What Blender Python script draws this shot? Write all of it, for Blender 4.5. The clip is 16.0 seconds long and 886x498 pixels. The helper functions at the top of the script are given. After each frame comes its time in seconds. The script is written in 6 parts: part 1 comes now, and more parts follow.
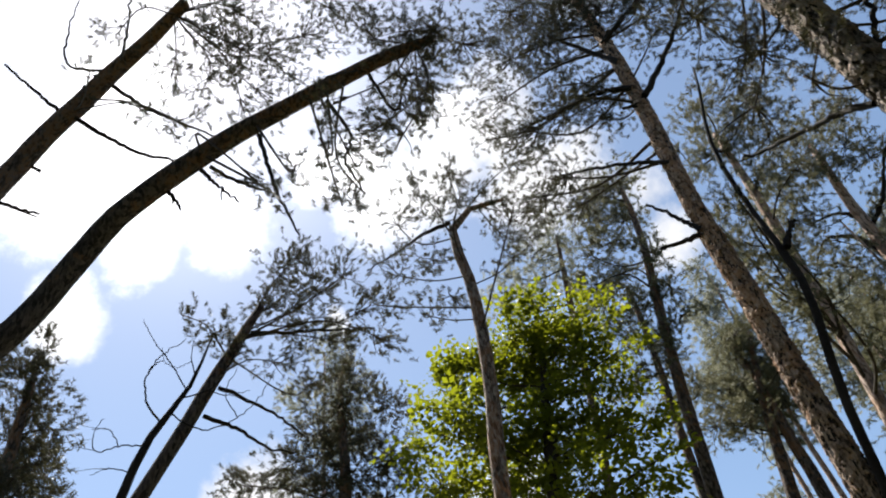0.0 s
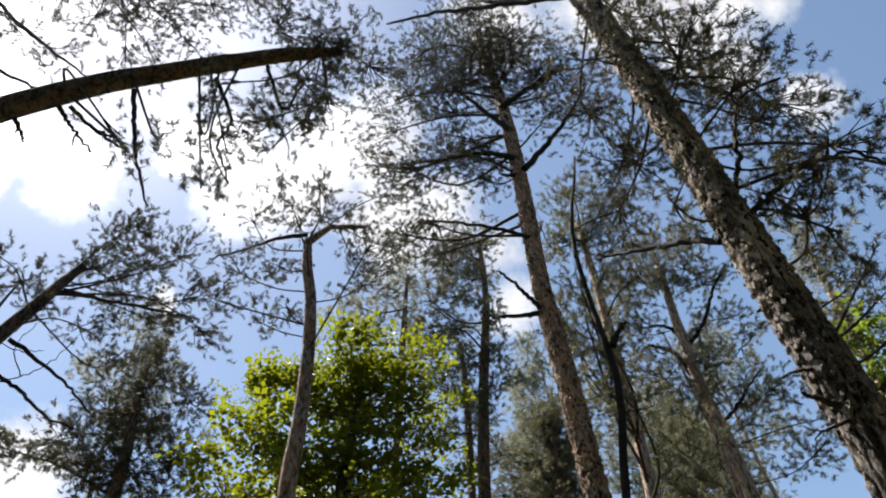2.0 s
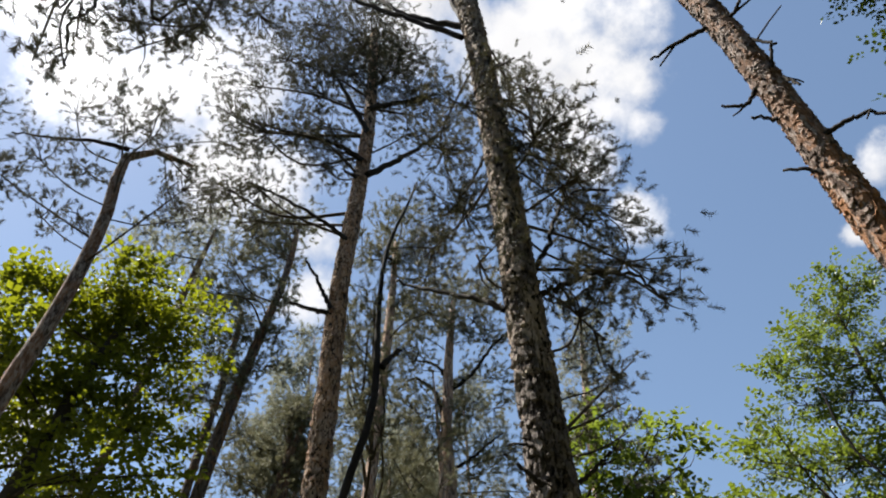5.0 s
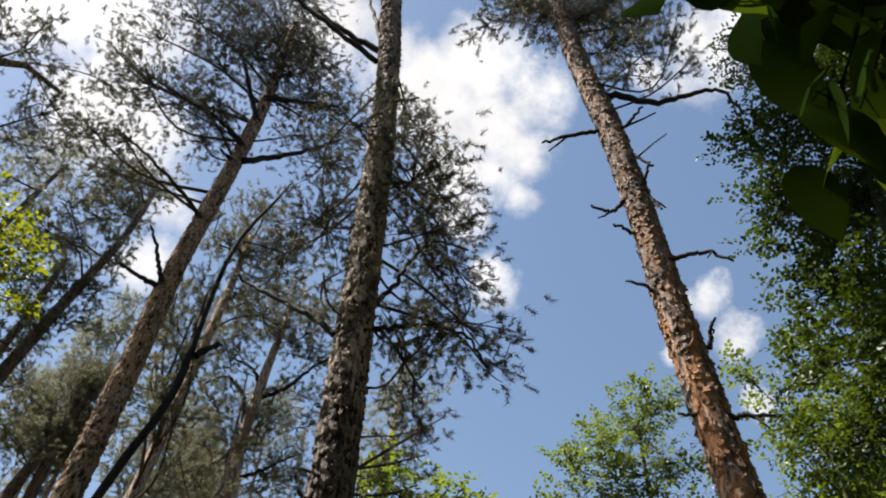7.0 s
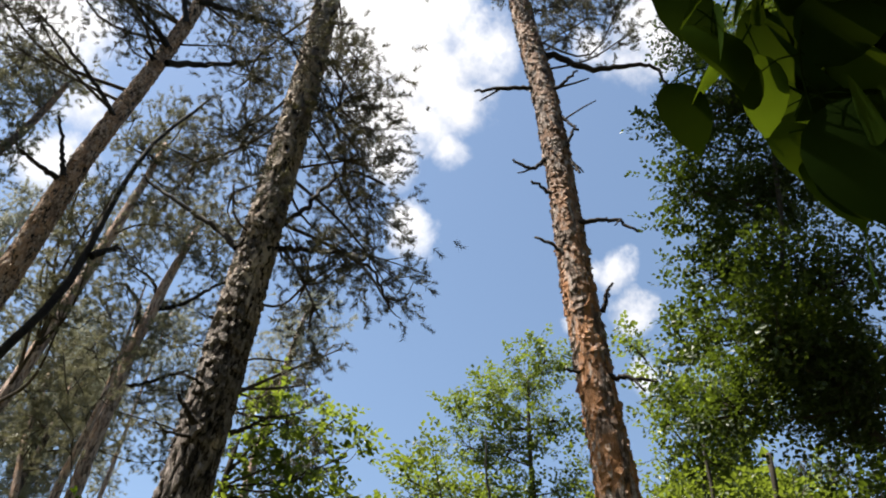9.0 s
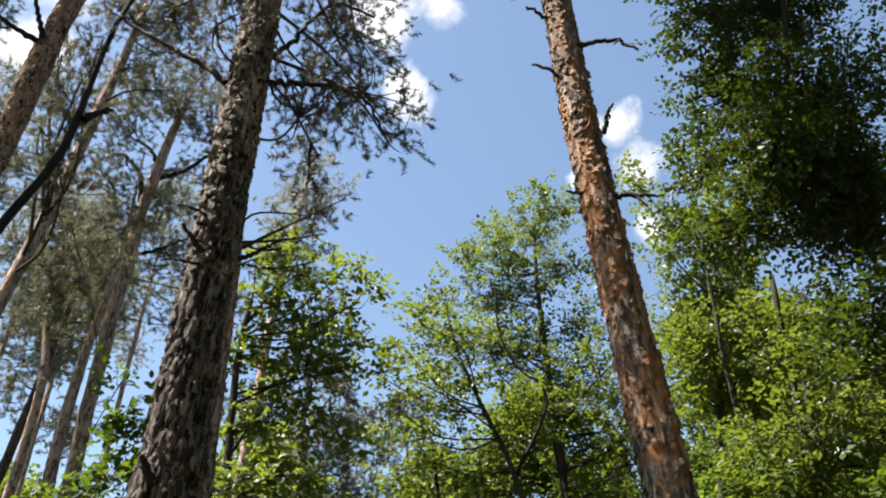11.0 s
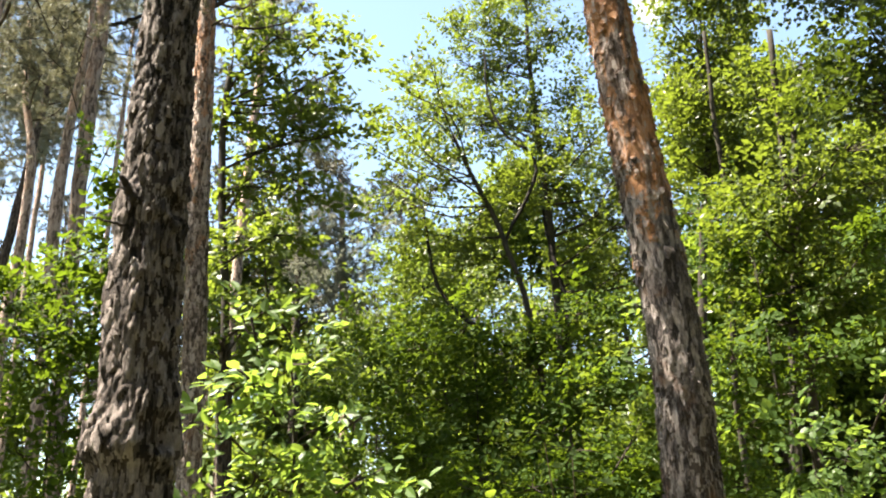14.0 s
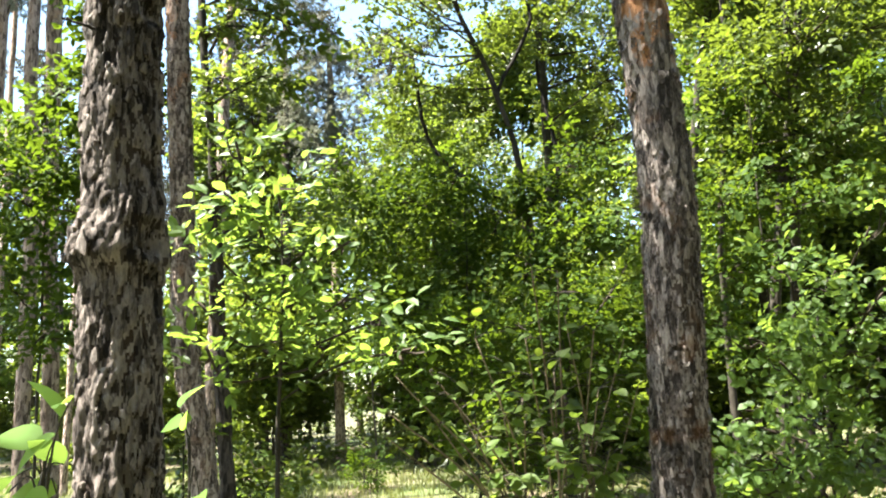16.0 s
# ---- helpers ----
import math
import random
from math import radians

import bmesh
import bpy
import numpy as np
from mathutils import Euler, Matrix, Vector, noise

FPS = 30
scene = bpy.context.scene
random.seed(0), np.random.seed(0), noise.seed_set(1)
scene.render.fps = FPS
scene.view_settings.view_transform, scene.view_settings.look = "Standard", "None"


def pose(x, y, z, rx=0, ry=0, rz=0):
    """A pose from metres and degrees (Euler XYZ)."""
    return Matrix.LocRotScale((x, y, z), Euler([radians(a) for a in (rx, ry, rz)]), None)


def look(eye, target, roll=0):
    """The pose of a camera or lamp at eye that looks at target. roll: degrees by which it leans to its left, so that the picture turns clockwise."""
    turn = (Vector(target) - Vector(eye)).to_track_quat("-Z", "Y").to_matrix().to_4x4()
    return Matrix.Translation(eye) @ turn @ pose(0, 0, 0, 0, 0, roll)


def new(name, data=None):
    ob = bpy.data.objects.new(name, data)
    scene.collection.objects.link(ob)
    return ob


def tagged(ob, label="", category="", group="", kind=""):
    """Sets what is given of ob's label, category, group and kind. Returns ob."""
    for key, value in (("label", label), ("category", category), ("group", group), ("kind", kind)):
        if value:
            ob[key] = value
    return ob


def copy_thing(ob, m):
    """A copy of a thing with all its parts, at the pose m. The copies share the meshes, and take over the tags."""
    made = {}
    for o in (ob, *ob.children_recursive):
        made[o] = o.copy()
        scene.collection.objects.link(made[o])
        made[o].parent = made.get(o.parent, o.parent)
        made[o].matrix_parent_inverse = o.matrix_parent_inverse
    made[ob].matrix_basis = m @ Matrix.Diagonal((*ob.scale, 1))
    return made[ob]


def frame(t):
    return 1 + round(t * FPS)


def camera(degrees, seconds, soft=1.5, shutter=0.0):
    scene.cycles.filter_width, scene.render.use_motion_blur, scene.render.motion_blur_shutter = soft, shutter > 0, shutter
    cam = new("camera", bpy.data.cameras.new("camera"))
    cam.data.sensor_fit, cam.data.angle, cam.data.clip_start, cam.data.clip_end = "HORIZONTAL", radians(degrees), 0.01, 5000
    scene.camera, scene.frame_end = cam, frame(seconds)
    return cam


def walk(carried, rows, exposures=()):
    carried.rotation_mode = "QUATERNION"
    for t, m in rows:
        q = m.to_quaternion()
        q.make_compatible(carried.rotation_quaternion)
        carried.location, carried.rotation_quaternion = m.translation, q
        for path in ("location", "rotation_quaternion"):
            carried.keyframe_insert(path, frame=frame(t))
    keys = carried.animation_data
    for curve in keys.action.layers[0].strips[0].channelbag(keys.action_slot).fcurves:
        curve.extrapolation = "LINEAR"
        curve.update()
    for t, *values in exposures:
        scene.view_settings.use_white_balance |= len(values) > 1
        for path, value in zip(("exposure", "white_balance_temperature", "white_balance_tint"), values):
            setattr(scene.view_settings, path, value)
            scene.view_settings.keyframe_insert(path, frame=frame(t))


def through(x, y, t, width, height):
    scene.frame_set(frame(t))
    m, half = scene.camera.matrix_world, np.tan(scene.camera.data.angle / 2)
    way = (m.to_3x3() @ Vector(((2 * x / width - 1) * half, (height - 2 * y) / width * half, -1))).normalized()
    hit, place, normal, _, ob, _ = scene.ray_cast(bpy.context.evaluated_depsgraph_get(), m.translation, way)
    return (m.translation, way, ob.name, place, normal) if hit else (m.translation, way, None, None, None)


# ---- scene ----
cam = camera(60.0, 16.0, soft=2.0)
# seconds, eye, turn about x, y, z
ROWS = [
    (0.0, -0.593, 0.259, 2.141, 140.90, 7.94, -18.06),
    (0.5, -0.593, 0.254, 2.169, 141.38, 7.59, -23.39),
    (1.0, -0.592, 0.252, 2.193, 141.12, 6.81, -29.25),
    (1.5, -0.585, 0.256, 2.208, 140.70, 6.57, -33.77),
    (2.0, -0.578, 0.258, 2.212, 140.53, 6.39, -37.23),
    (2.5, -0.572, 0.248, 2.209, 140.19, 6.27, -40.57),
    (3.0, -0.568, 0.238, 2.202, 139.58, 5.41, -44.76),
    (5.5, -0.641, 0.142, 2.128, 138.96, 2.25, -66.90),
    (6.0, -0.632, 0.130, 2.131, 139.56, 1.95, -71.36),
    (6.5, -0.625, 0.129, 2.135, 140.06, 0.86, -76.46),
    (7.0, -0.632, 0.124, 2.140, 140.45, -0.57, -82.36),
    (7.5, -0.643, 0.116, 2.143, 141.29, -0.90, -86.56),
    (8.0, -0.643, 0.106, 2.135, 140.64, -1.78, -90.18),
    (8.5, -0.622, 0.096, 2.120, 139.46, -2.10, -92.76),
    (9.0, -0.583, 0.081, 2.090, 136.59, -1.26, -92.29),
    (11.5, -0.371, 0.038, 1.892, 124.33, 1.78, -89.31),
    (12.0, -0.344, 0.019, 1.859, 122.00, 2.15, -89.30),
    (12.5, -0.310, 0.012, 1.828, 119.49, 2.08, -89.66),
    (13.0, -0.281, 0.010, 1.787, 116.92, 2.56, -89.34),
    (13.5, -0.244, 0.011, 1.743, 113.55, 2.48, -89.20),
    (14.0, -0.214, 0.007, 1.708, 110.85, 2.65, -89.46),
    (14.5, -0.202, 0.005, 1.668, 108.80, 2.84, -89.43),
    (15.0, -0.184, -0.003, 1.623, 106.48, 2.69, -89.67),
    (15.5, -0.154, -0.003, 1.565, 103.47, 2.93, -89.97),
    (16.0, -0.117, 0.001, 1.518, 100.87, 2.62, -90.16),
]
EXPOSURES = [(0.0, 1.58, 6500, 10), (5.0, 1.55, 6550, 10), (6.5, 1.54, 6650, 10), (8.5, 1.75, 6700, 10), (9.5, 1.88, 6700, 10), (11.5, 2.08, 6650, 10), (12.5, 2.4, 6800, 10), (13.5, 2.85, 7050, 10), (14.5, 3.05, 6950, 10), (16.0, 3.32, 6550, 6)]
walk(cam, [(t, pose(x, y, z, rx, ry, rz)) for t, x, y, z, rx, ry, rz in ROWS], EXPOSURES)

# ---- sky, clouds and sun ----
SUN_AZ, SUN_EL = 99.0, 65.0


def direction(az, el):
    a, e = radians(az), radians(el)
    return Vector((math.cos(a) * math.cos(e), math.sin(a) * math.cos(e), math.sin(e)))


SUN = direction(SUN_AZ, SUN_EL)
lamp = bpy.data.lights.new("sun", "SUN")
lamp.energy, lamp.angle, lamp.color = 5.0, radians(0.53), (1.0, 0.95, 0.86)
sun = new("sun", lamp)
sun.matrix_world = look(SUN * 200, (0, 0, 0))

# cumulus clouds: azimuth, elevation, radius in degrees
CLOUDS = [
    (106, 52, 4.4), (98, 55, 4.2), (88, 53, 3.6), (96, 50, 2.6), (112, 54, 4.0), (101, 44.5, 2.8), (104, 60, 4.0), (75, 46, 1.2),
    (77, 57, 2.2), (60, 57, 4.4), (53, 59, 4.4), (67, 54, 3.8), (50, 52, 4.2), (44, 52, 3.6), (39, 45, 2.6), (39.5, 49, 2.4), (62, 55, 3.6), (70, 57, 3.4),
]
CLOUDS += [
    (3, 63, 4.6), (2, 59.5, 4.4), (8, 61.5, 4.6), (14, 62, 4.4), (7, 56, 3.0), (-1.5, 57.5, 3.4), (-5, 61.5, 3.2), (5.8, 52.8, 2.4), (1.5, 56, 3.0),
    (-1.5, 54.4, 2.0), (2.2, 48.2, 2.2), (3.6, 48.6, 1.5), (-19, 44.2, 1.8), (-17, 44.6, 1.3), (-19.4, 41, 1.9), (-14, 40.5, 1.0), (-20, 36.5, 1.6),
    (-22.5, 60.5, 2.0), (30, 65, 4.0), (150, 40, 6.0), (210, 35, 7.0), (255, 50, 5.0), (300, 30, 5.0), (82, 33, 4.0), (60, 32, 3.0), (330, 60, 4.0),
]


def make_world():
    w = bpy.data.worlds.new("sky")
    w.use_nodes = True
    nt = w.node_tree
    nt.nodes.clear()

    def n(kind, operation="", data_type="", interpolation_type=""):
        nd = nt.nodes.new(kind)
        if operation:
            nd.operation = operation
        if data_type:
            nd.data_type = data_type
        if interpolation_type:
            nd.interpolation_type = interpolation_type
        return nd

    def link(a, b):
        nt.links.new(a, b)

    def math_node(op, a, b=None):
        nd = n("ShaderNodeMath", operation=op)
        for i, v in enumerate((a, b)):
            if v is None:
                continue
            if isinstance(v, (int, float)):
                nd.inputs[i].default_value = v
            else:
                link(v, nd.inputs[i])
        return nd.outputs[0]

    sky = n("ShaderNodeTexSky")
    sky.sky_type, sky.sun_disc = "NISHITA", False
    sky.sun_elevation, sky.sun_rotation = radians(SUN_EL), radians(90 - SUN_AZ)
    sky.air_density, sky.dust_density, sky.ozone_density = 1.0, 0.4, 1.7
    co = n("ShaderNodeTexCoord")
    noise_big = n("ShaderNodeTexNoise")
    noise_big.inputs["Scale"].default_value, noise_big.inputs["Detail"].default_value, noise_big.inputs["Roughness"].default_value = 6.0, 10.0, 0.62
    link(co.outputs["Generated"], noise_big.inputs["Vector"])
    wob = n("ShaderNodeVectorMath", operation="SCALE")
    sub = n("ShaderNodeVectorMath", operation="SUBTRACT")
    sub.inputs[1].default_value = (0.5, 0.5, 0.5)
    link(noise_big.outputs["Color"], sub.inputs[0])
    link(sub.outputs[0], wob.inputs[0])
    wob.inputs["Scale"].default_value = 0.08
    moved = n("ShaderNodeVectorMath", operation="ADD")
    link(co.outputs["Generated"], moved.inputs[0])
    link(wob.outputs[0], moved.inputs[1])
    unit = n("ShaderNodeVectorMath", operation="NORMALIZE")
    link(moved.outputs[0], unit.inputs[0])
    cover = None
    for az, el, r in CLOUDS:
        dot = n("ShaderNodeVectorMath", operation="DOT_PRODUCT")
        link(unit.outputs[0], dot.inputs[0])
        dot.inputs[1].default_value = direction(az, el)
        # 1 at the middle, 0 at the rim, falling below 0 outside
        c0 = math.cos(radians(r))
        v = math_node("MULTIPLY", math_node("SUBTRACT", dot.outputs["Value"], c0), 0.75 / (1.0 - c0))
        cover = v if cover is None else math_node("MAXIMUM", cover, v)
    cover = math_node("MAXIMUM", cover, -1.5)
    fine = math_node("MULTIPLY", math_node("SUBTRACT", noise_big.outputs["Fac"], 0.5), 2.6)
    noise_rim = n("ShaderNodeTexNoise")
    noise_rim.inputs["Scale"].default_value, noise_rim.inputs["Detail"].default_value, noise_rim.inputs["Roughness"].default_value = 34.0, 8.0, 0.6
    link(co.outputs["Generated"], noise_rim.inputs["Vector"])
    rim = math_node("MULTIPLY", math_node("SUBTRACT", noise_rim.outputs["Fac"], 0.5), 1.2)
    dens = math_node("ADD", math_node("ADD", cover, fine), rim)
    ramp = n("ShaderNodeMapRange", interpolation_type="SMOOTHSTEP")
    link(dens, ramp.inputs["Value"])
    ramp.inputs["From Min"].default_value, ramp.inputs["From Max"].default_value = -0.25, 0.95
    # thick cloud is greyer below, and brighter near the sun
    shade = n("ShaderNodeTexNoise")
    shade.inputs["Scale"].default_value, shade.inputs["Detail"].default_value = 4.0, 4.0
    link(co.outputs["Generated"], shade.inputs["Vector"])
    near = n("ShaderNodeVectorMath", operation="DOT_PRODUCT")
    link(co.outputs["Generated"], near.inputs[0])
    near.inputs[1].default_value = SUN
    glow = n("ShaderNodeMapRange")
    link(near.outputs["Value"], glow.inputs["Value"])
    glow.inputs["From Min"].default_value, glow.inputs["From Max"].default_value = 0.90, 1.0
    glow.inputs["To Min"].default_value, glow.inputs["To Max"].default_value = 0.0, 1.0
    glare = math_node("POWER", glow.outputs[0], 2.0)
    bright = math_node("ADD", math_node("MULTIPLY", math_node("ADD", shade.outputs["Fac"], 0.55), CLOUD_LIGHT), math_node("MULTIPLY", glare, CLOUD_LIGHT * 2.5))
    col = n("ShaderNodeVectorMath", operation="SCALE")
    col.inputs[0].default_value = (1.0, 1.0, 1.02)
    link(bright, col.inputs["Scale"])
    # haze round the sun brightens the clear sky too
    haze = n("ShaderNodeVectorMath", operation="SCALE")
    haze.inputs[0].default_value = (1.0, 1.0, 1.0)
    link(math_node("MULTIPLY", math_node("POWER", glow.outputs[0], 4.0), CLOUD_LIGHT * 0.5), haze.inputs["Scale"])
    clear = n("ShaderNodeVectorMath", operation="ADD")
    # slightly milky summer air
    milky = n("ShaderNodeVectorMath", operation="MULTIPLY")
    milky.inputs[1].default_value = (1.13, 1.09, 1.0)
    link(sky.outputs[0], milky.inputs[0])
    link(milky.outputs[0], clear.inputs[0])
    link(haze.outputs[0], clear.inputs[1])
    mix = n("ShaderNodeMix", data_type="RGBA")
    link(ramp.outputs[0], mix.inputs[0])
    link(clear.outputs[0], mix.inputs[6])
    link(col.outputs[0], mix.inputs[7])
    bg = n("ShaderNodeBackground")
    bg.inputs["Strength"].default_value = SKY_STRENGTH
    link(mix.outputs[2], bg.inputs["Color"])
    o = n("ShaderNodeOutputWorld")
    link(bg.outputs[0], o.inputs["Surface"])
    scene.world = w


SKY_STRENGTH, CLOUD_LIGHT = 0.061, 5.7
make_world()

# ---- materials ----
def shader(name):
    m = bpy.data.materials.new(name)
    m.use_nodes = True
    nt = m.node_tree
    nt.nodes.clear()
    return m, nt, nt.nodes.new("ShaderNodeOutputMaterial")


def node(nt, kind, ins=None, operation="", data_type="", interpolation_type=""):
    nd = nt.nodes.new(kind)
    if operation:
        nd.operation = operation
    if data_type:
        nd.data_type = data_type
    if interpolation_type:
        nd.interpolation_type = interpolation_type
    for k, v in (ins or {}).items():
        if isinstance(v, bpy.types.NodeSocket):
            nt.links.new(v, nd.inputs[k])
        else:
            nd.inputs[k].default_value = v
    return nd


def ramp_node(nt, fac, stops):
    nd = node(nt, "ShaderNodeValToRGB", {"Fac": fac})
    el = nd.color_ramp.elements
    while len(el) < len(stops):
        el.new(0.5)
    for e, (p, c) in zip(el, stops):
        e.position, e.color = p, (*c, 1)
    return nd.outputs["Color"]


def mixed(nt, fac, a, b):
    nd = node(nt, "ShaderNodeMix", {0: fac, 6: a if isinstance(a, bpy.types.NodeSocket) else (*a, 1), 7: b if isinstance(b, bpy.types.NodeSocket) else (*b, 1)}, data_type="RGBA")
    return nd.outputs[2]


def bark_material(name, dark, mid, pale, flake, change=(30.0, 40.0), own=1.0, red=0.25, grey_from=99.0):
    """Pine bark: every scale has a tone of its own between dark and pale; thin orange bark in patches from the height `change` on."""
    m, nt, out = shader(name)
    co = node(nt, "ShaderNodeTexCoord").outputs["Object"]
    geo = node(nt, "ShaderNodeNewGeometry").outputs["Random Per Island"]
    flat = node(nt, "ShaderNodeMapping", {"Vector": co, "Scale": (1.0, 1.0, 0.3)}).outputs[0]
    grain = node(nt, "ShaderNodeTexNoise", {"Vector": flat, "Scale": 72.0, "Detail": 6.0, "Roughness": 0.7, "Distortion": 0.6}).outputs["Fac"]
    chips = node(nt, "ShaderNodeTexVoronoi", {"Vector": flat, "Scale": 38.0})
    cell = node(nt, "ShaderNodeSeparateColor", {0: chips.outputs["Color"]}).outputs[0]
    big = node(nt, "ShaderNodeTexNoise", {"Vector": co, "Scale": 4.5, "Detail": 5.0, "Roughness": 0.62}).outputs["Fac"]
    each = mixed(nt, own, cell, geo)
    each = node(nt, "ShaderNodeSeparateColor", {0: each}).outputs[0]
    wave = node(nt, "ShaderNodeMath", {0: node(nt, "ShaderNodeMath", {0: grain, 1: 0.5}, operation="SUBTRACT").outputs[0], 1: 1.8}, operation="MULTIPLY").outputs[0]
    rough = node(nt, "ShaderNodeTexNoise", {"Vector": flat, "Scale": 24.0, "Detail": 5.0, "Roughness": 0.7, "Distortion": 1.2}).outputs["Fac"]
    blot = node(nt, "ShaderNodeMath", {0: node(nt, "ShaderNodeMath", {0: rough, 1: 0.5}, operation="SUBTRACT").outputs[0], 1: 1.3}, operation="MULTIPLY").outputs[0]
    wave = node(nt, "ShaderNodeMath", {0: wave, 1: blot}, operation="ADD").outputs[0]
    tone_of = node(nt, "ShaderNodeMath", {0: each, 1: wave}, operation="ADD").outputs[0]
    low = ramp_node(nt, tone_of, [(0.08, dark), (0.42, mid), (0.70, tuple(0.5 * (a + b) for a, b in zip(mid, pale))), (0.98, pale)])
    # rusty inner bark shows in places
    low = mixed(nt, node(nt, "ShaderNodeMapRange", {"Value": big, "From Min": 0.54, "From Max": 0.68, "To Max": red}).outputs[0], low, tuple(0.6 * v for v in flake))
    high = ramp_node(nt, tone_of, [(0.02, tuple(0.45 * v for v in flake)), (0.3, tuple(0.8 * v for v in flake)), (0.62, flake), (0.85, tuple(0.45 * (a + 1.3 * b) for a, b in zip(flake, pale))), (1.0, pale)])
    greys = node(nt, "ShaderNodeTexNoise", {"Vector": flat, "Scale": 9.0, "Detail": 5.0, "Roughness": 0.6, "Distortion": 0.8}).outputs["Fac"]
    high = mixed(nt, node(nt, "ShaderNodeMapRange", {"Value": greys, "From Min": 0.475, "From Max": 0.535, "To Max": 0.85}).outputs[0], high, low)
    zed = node(nt, "ShaderNodeSeparateXYZ", {0: co}).outputs["Z"]
    span = change[1] - change[0]
    mess = node(nt, "ShaderNodeMath", {0: node(nt, "ShaderNodeMath", {0: big, 1: 0.5}, operation="SUBTRACT").outputs[0], 1: span * 4.0}, operation="MULTIPLY").outputs[0]
    pos = node(nt, "ShaderNodeMath", {0: zed, 1: mess}, operation="ADD").outputs[0]
    sel = node(nt, "ShaderNodeMapRange", {"Value": pos, "From Min": change[0] + span * 0.4, "From Max": change[1] - span * 0.4}, interpolation_type="SMOOTHSTEP").outputs[0]
    col = mixed(nt, sel, low, high)
    col = mixed(nt, node(nt, "ShaderNodeMapRange", {"Value": pos, "From Min": grey_from, "From Max": grey_from + 1.5, "To Max": 0.6}).outputs[0], col, low)
    height = node(nt, "ShaderNodeMath", {0: grain, 1: node(nt, "ShaderNodeMath", {0: cell, 1: 0.35}, operation="MULTIPLY").outputs[0]}, operation="ADD").outputs[0]
    bump = node(nt, "ShaderNodeBump", {"Height": height, "Strength": 1.0, "Distance": 0.016})
    b = node(nt, "ShaderNodeBsdfPrincipled", {"Base Color": col, "Roughness": 0.92, "Normal": bump.outputs[0]})
    b.inputs["Specular IOR Level"].default_value = 0.15
    nt.links.new(b.outputs[0], out.inputs[0])
    return m


def leaf_material(name, a, b, glow, through=0.5, gloss=0.45, size=3.0, shine=0.5):
    """Leaves: two greens by clump and leaf, light coming through them, a soft gloss."""
    m, nt, out = shader(name)
    geo = node(nt, "ShaderNodeNewGeometry")
    co = node(nt, "ShaderNodeTexCoord").outputs["Object"]
    big = node(nt, "ShaderNodeTexNoise", {"Vector": co, "Scale": size, "Detail": 3.0})
    f1 = node(nt, "ShaderNodeMath", {0: geo.outputs["Random Per Island"], 1: big.outputs["Fac"]}, operation="ADD").outputs[0]
    f = node(nt, "ShaderNodeMapRange", {"Value": f1, "From Min": 0.4, "From Max": 1.6}).outputs[0]
    col = mixed(nt, f, a, b)
    gl = mixed(nt, f, tuple(v * 0.75 for v in glow), glow)
    p = node(nt, "ShaderNodeBsdfPrincipled", {"Base Color": col, "Roughness": gloss})
    p.inputs["Specular IOR Level"].default_value = shine
    t = node(nt, "ShaderNodeBsdfTranslucent", {"Color": gl})
    mx = node(nt, "ShaderNodeMixShader", {0: through, 1: p.outputs[0], 2: t.outputs[0]})
    nt.links.new(mx.outputs[0], out.inputs[0])
    return m


def wood_material(name, a, b):
    m, nt, out = shader(name)
    co = node(nt, "ShaderNodeTexCoord").outputs["Object"]
    n1 = node(nt, "ShaderNodeTexNoise", {"Vector": co, "Scale": 18.0, "Detail": 6.0, "Roughness": 0.7})
    n2 = node(nt, "ShaderNodeTexNoise", {"Vector": co, "Scale": 2.0, "Detail": 2.0})
    f = node(nt, "ShaderNodeMath", {0: n1.outputs["Fac"], 1: n2.outputs["Fac"]}, operation="ADD").outputs[0]
    col = mixed(nt, node(nt, "ShaderNodeMapRange", {"Value": f, "From Min": 0.7, "From Max": 1.3}).outputs[0], a, b)
    bump = node(nt, "ShaderNodeBump", {"Height": n1.outputs["Fac"], "Strength": 0.7, "Distance": 0.008})
    p = node(nt, "ShaderNodeBsdfPrincipled", {"Base Color": col, "Roughness": 0.9, "Normal": bump.outputs[0]})
    p.inputs["Specular IOR Level"].default_value = 0.12
    nt.links.new(p.outputs[0], out.inputs[0])
    return m


def ground_material():
    m, nt, out = shader("forest_floor")
    co = node(nt, "ShaderNodeTexCoord").outputs["Object"]
    n1 = node(nt, "ShaderNodeTexNoise", {"Vector": co, "Scale": 0.5, "Detail": 6.0, "Roughness": 0.6})
    n2 = node(nt, "ShaderNodeTexNoise", {"Vector": co, "Scale": 25.0, "Detail": 6.0, "Roughness": 0.7})
    moss = mixed(nt, n2.outputs["Fac"], (0.035, 0.055, 0.012), (0.10, 0.125, 0.034))
    litter = mixed(nt, n2.outputs["Fac"], (0.04, 0.027, 0.016), (0.135, 0.095, 0.056))
    col = mixed(nt, node(nt, "ShaderNodeMapRange", {"Value": n1.outputs["Fac"], "From Min": 0.4, "From Max": 0.6}).outputs[0], moss, litter)
    bump = node(nt, "ShaderNodeBump", {"Height": n2.outputs["Fac"], "Strength": 0.8, "Distance": 0.03})
    p = node(nt, "ShaderNodeBsdfPrincipled", {"Base Color": col, "Roughness": 0.95, "Normal": bump.outputs[0]})
    nt.links.new(p.outputs[0], out.inputs[0])
    return m


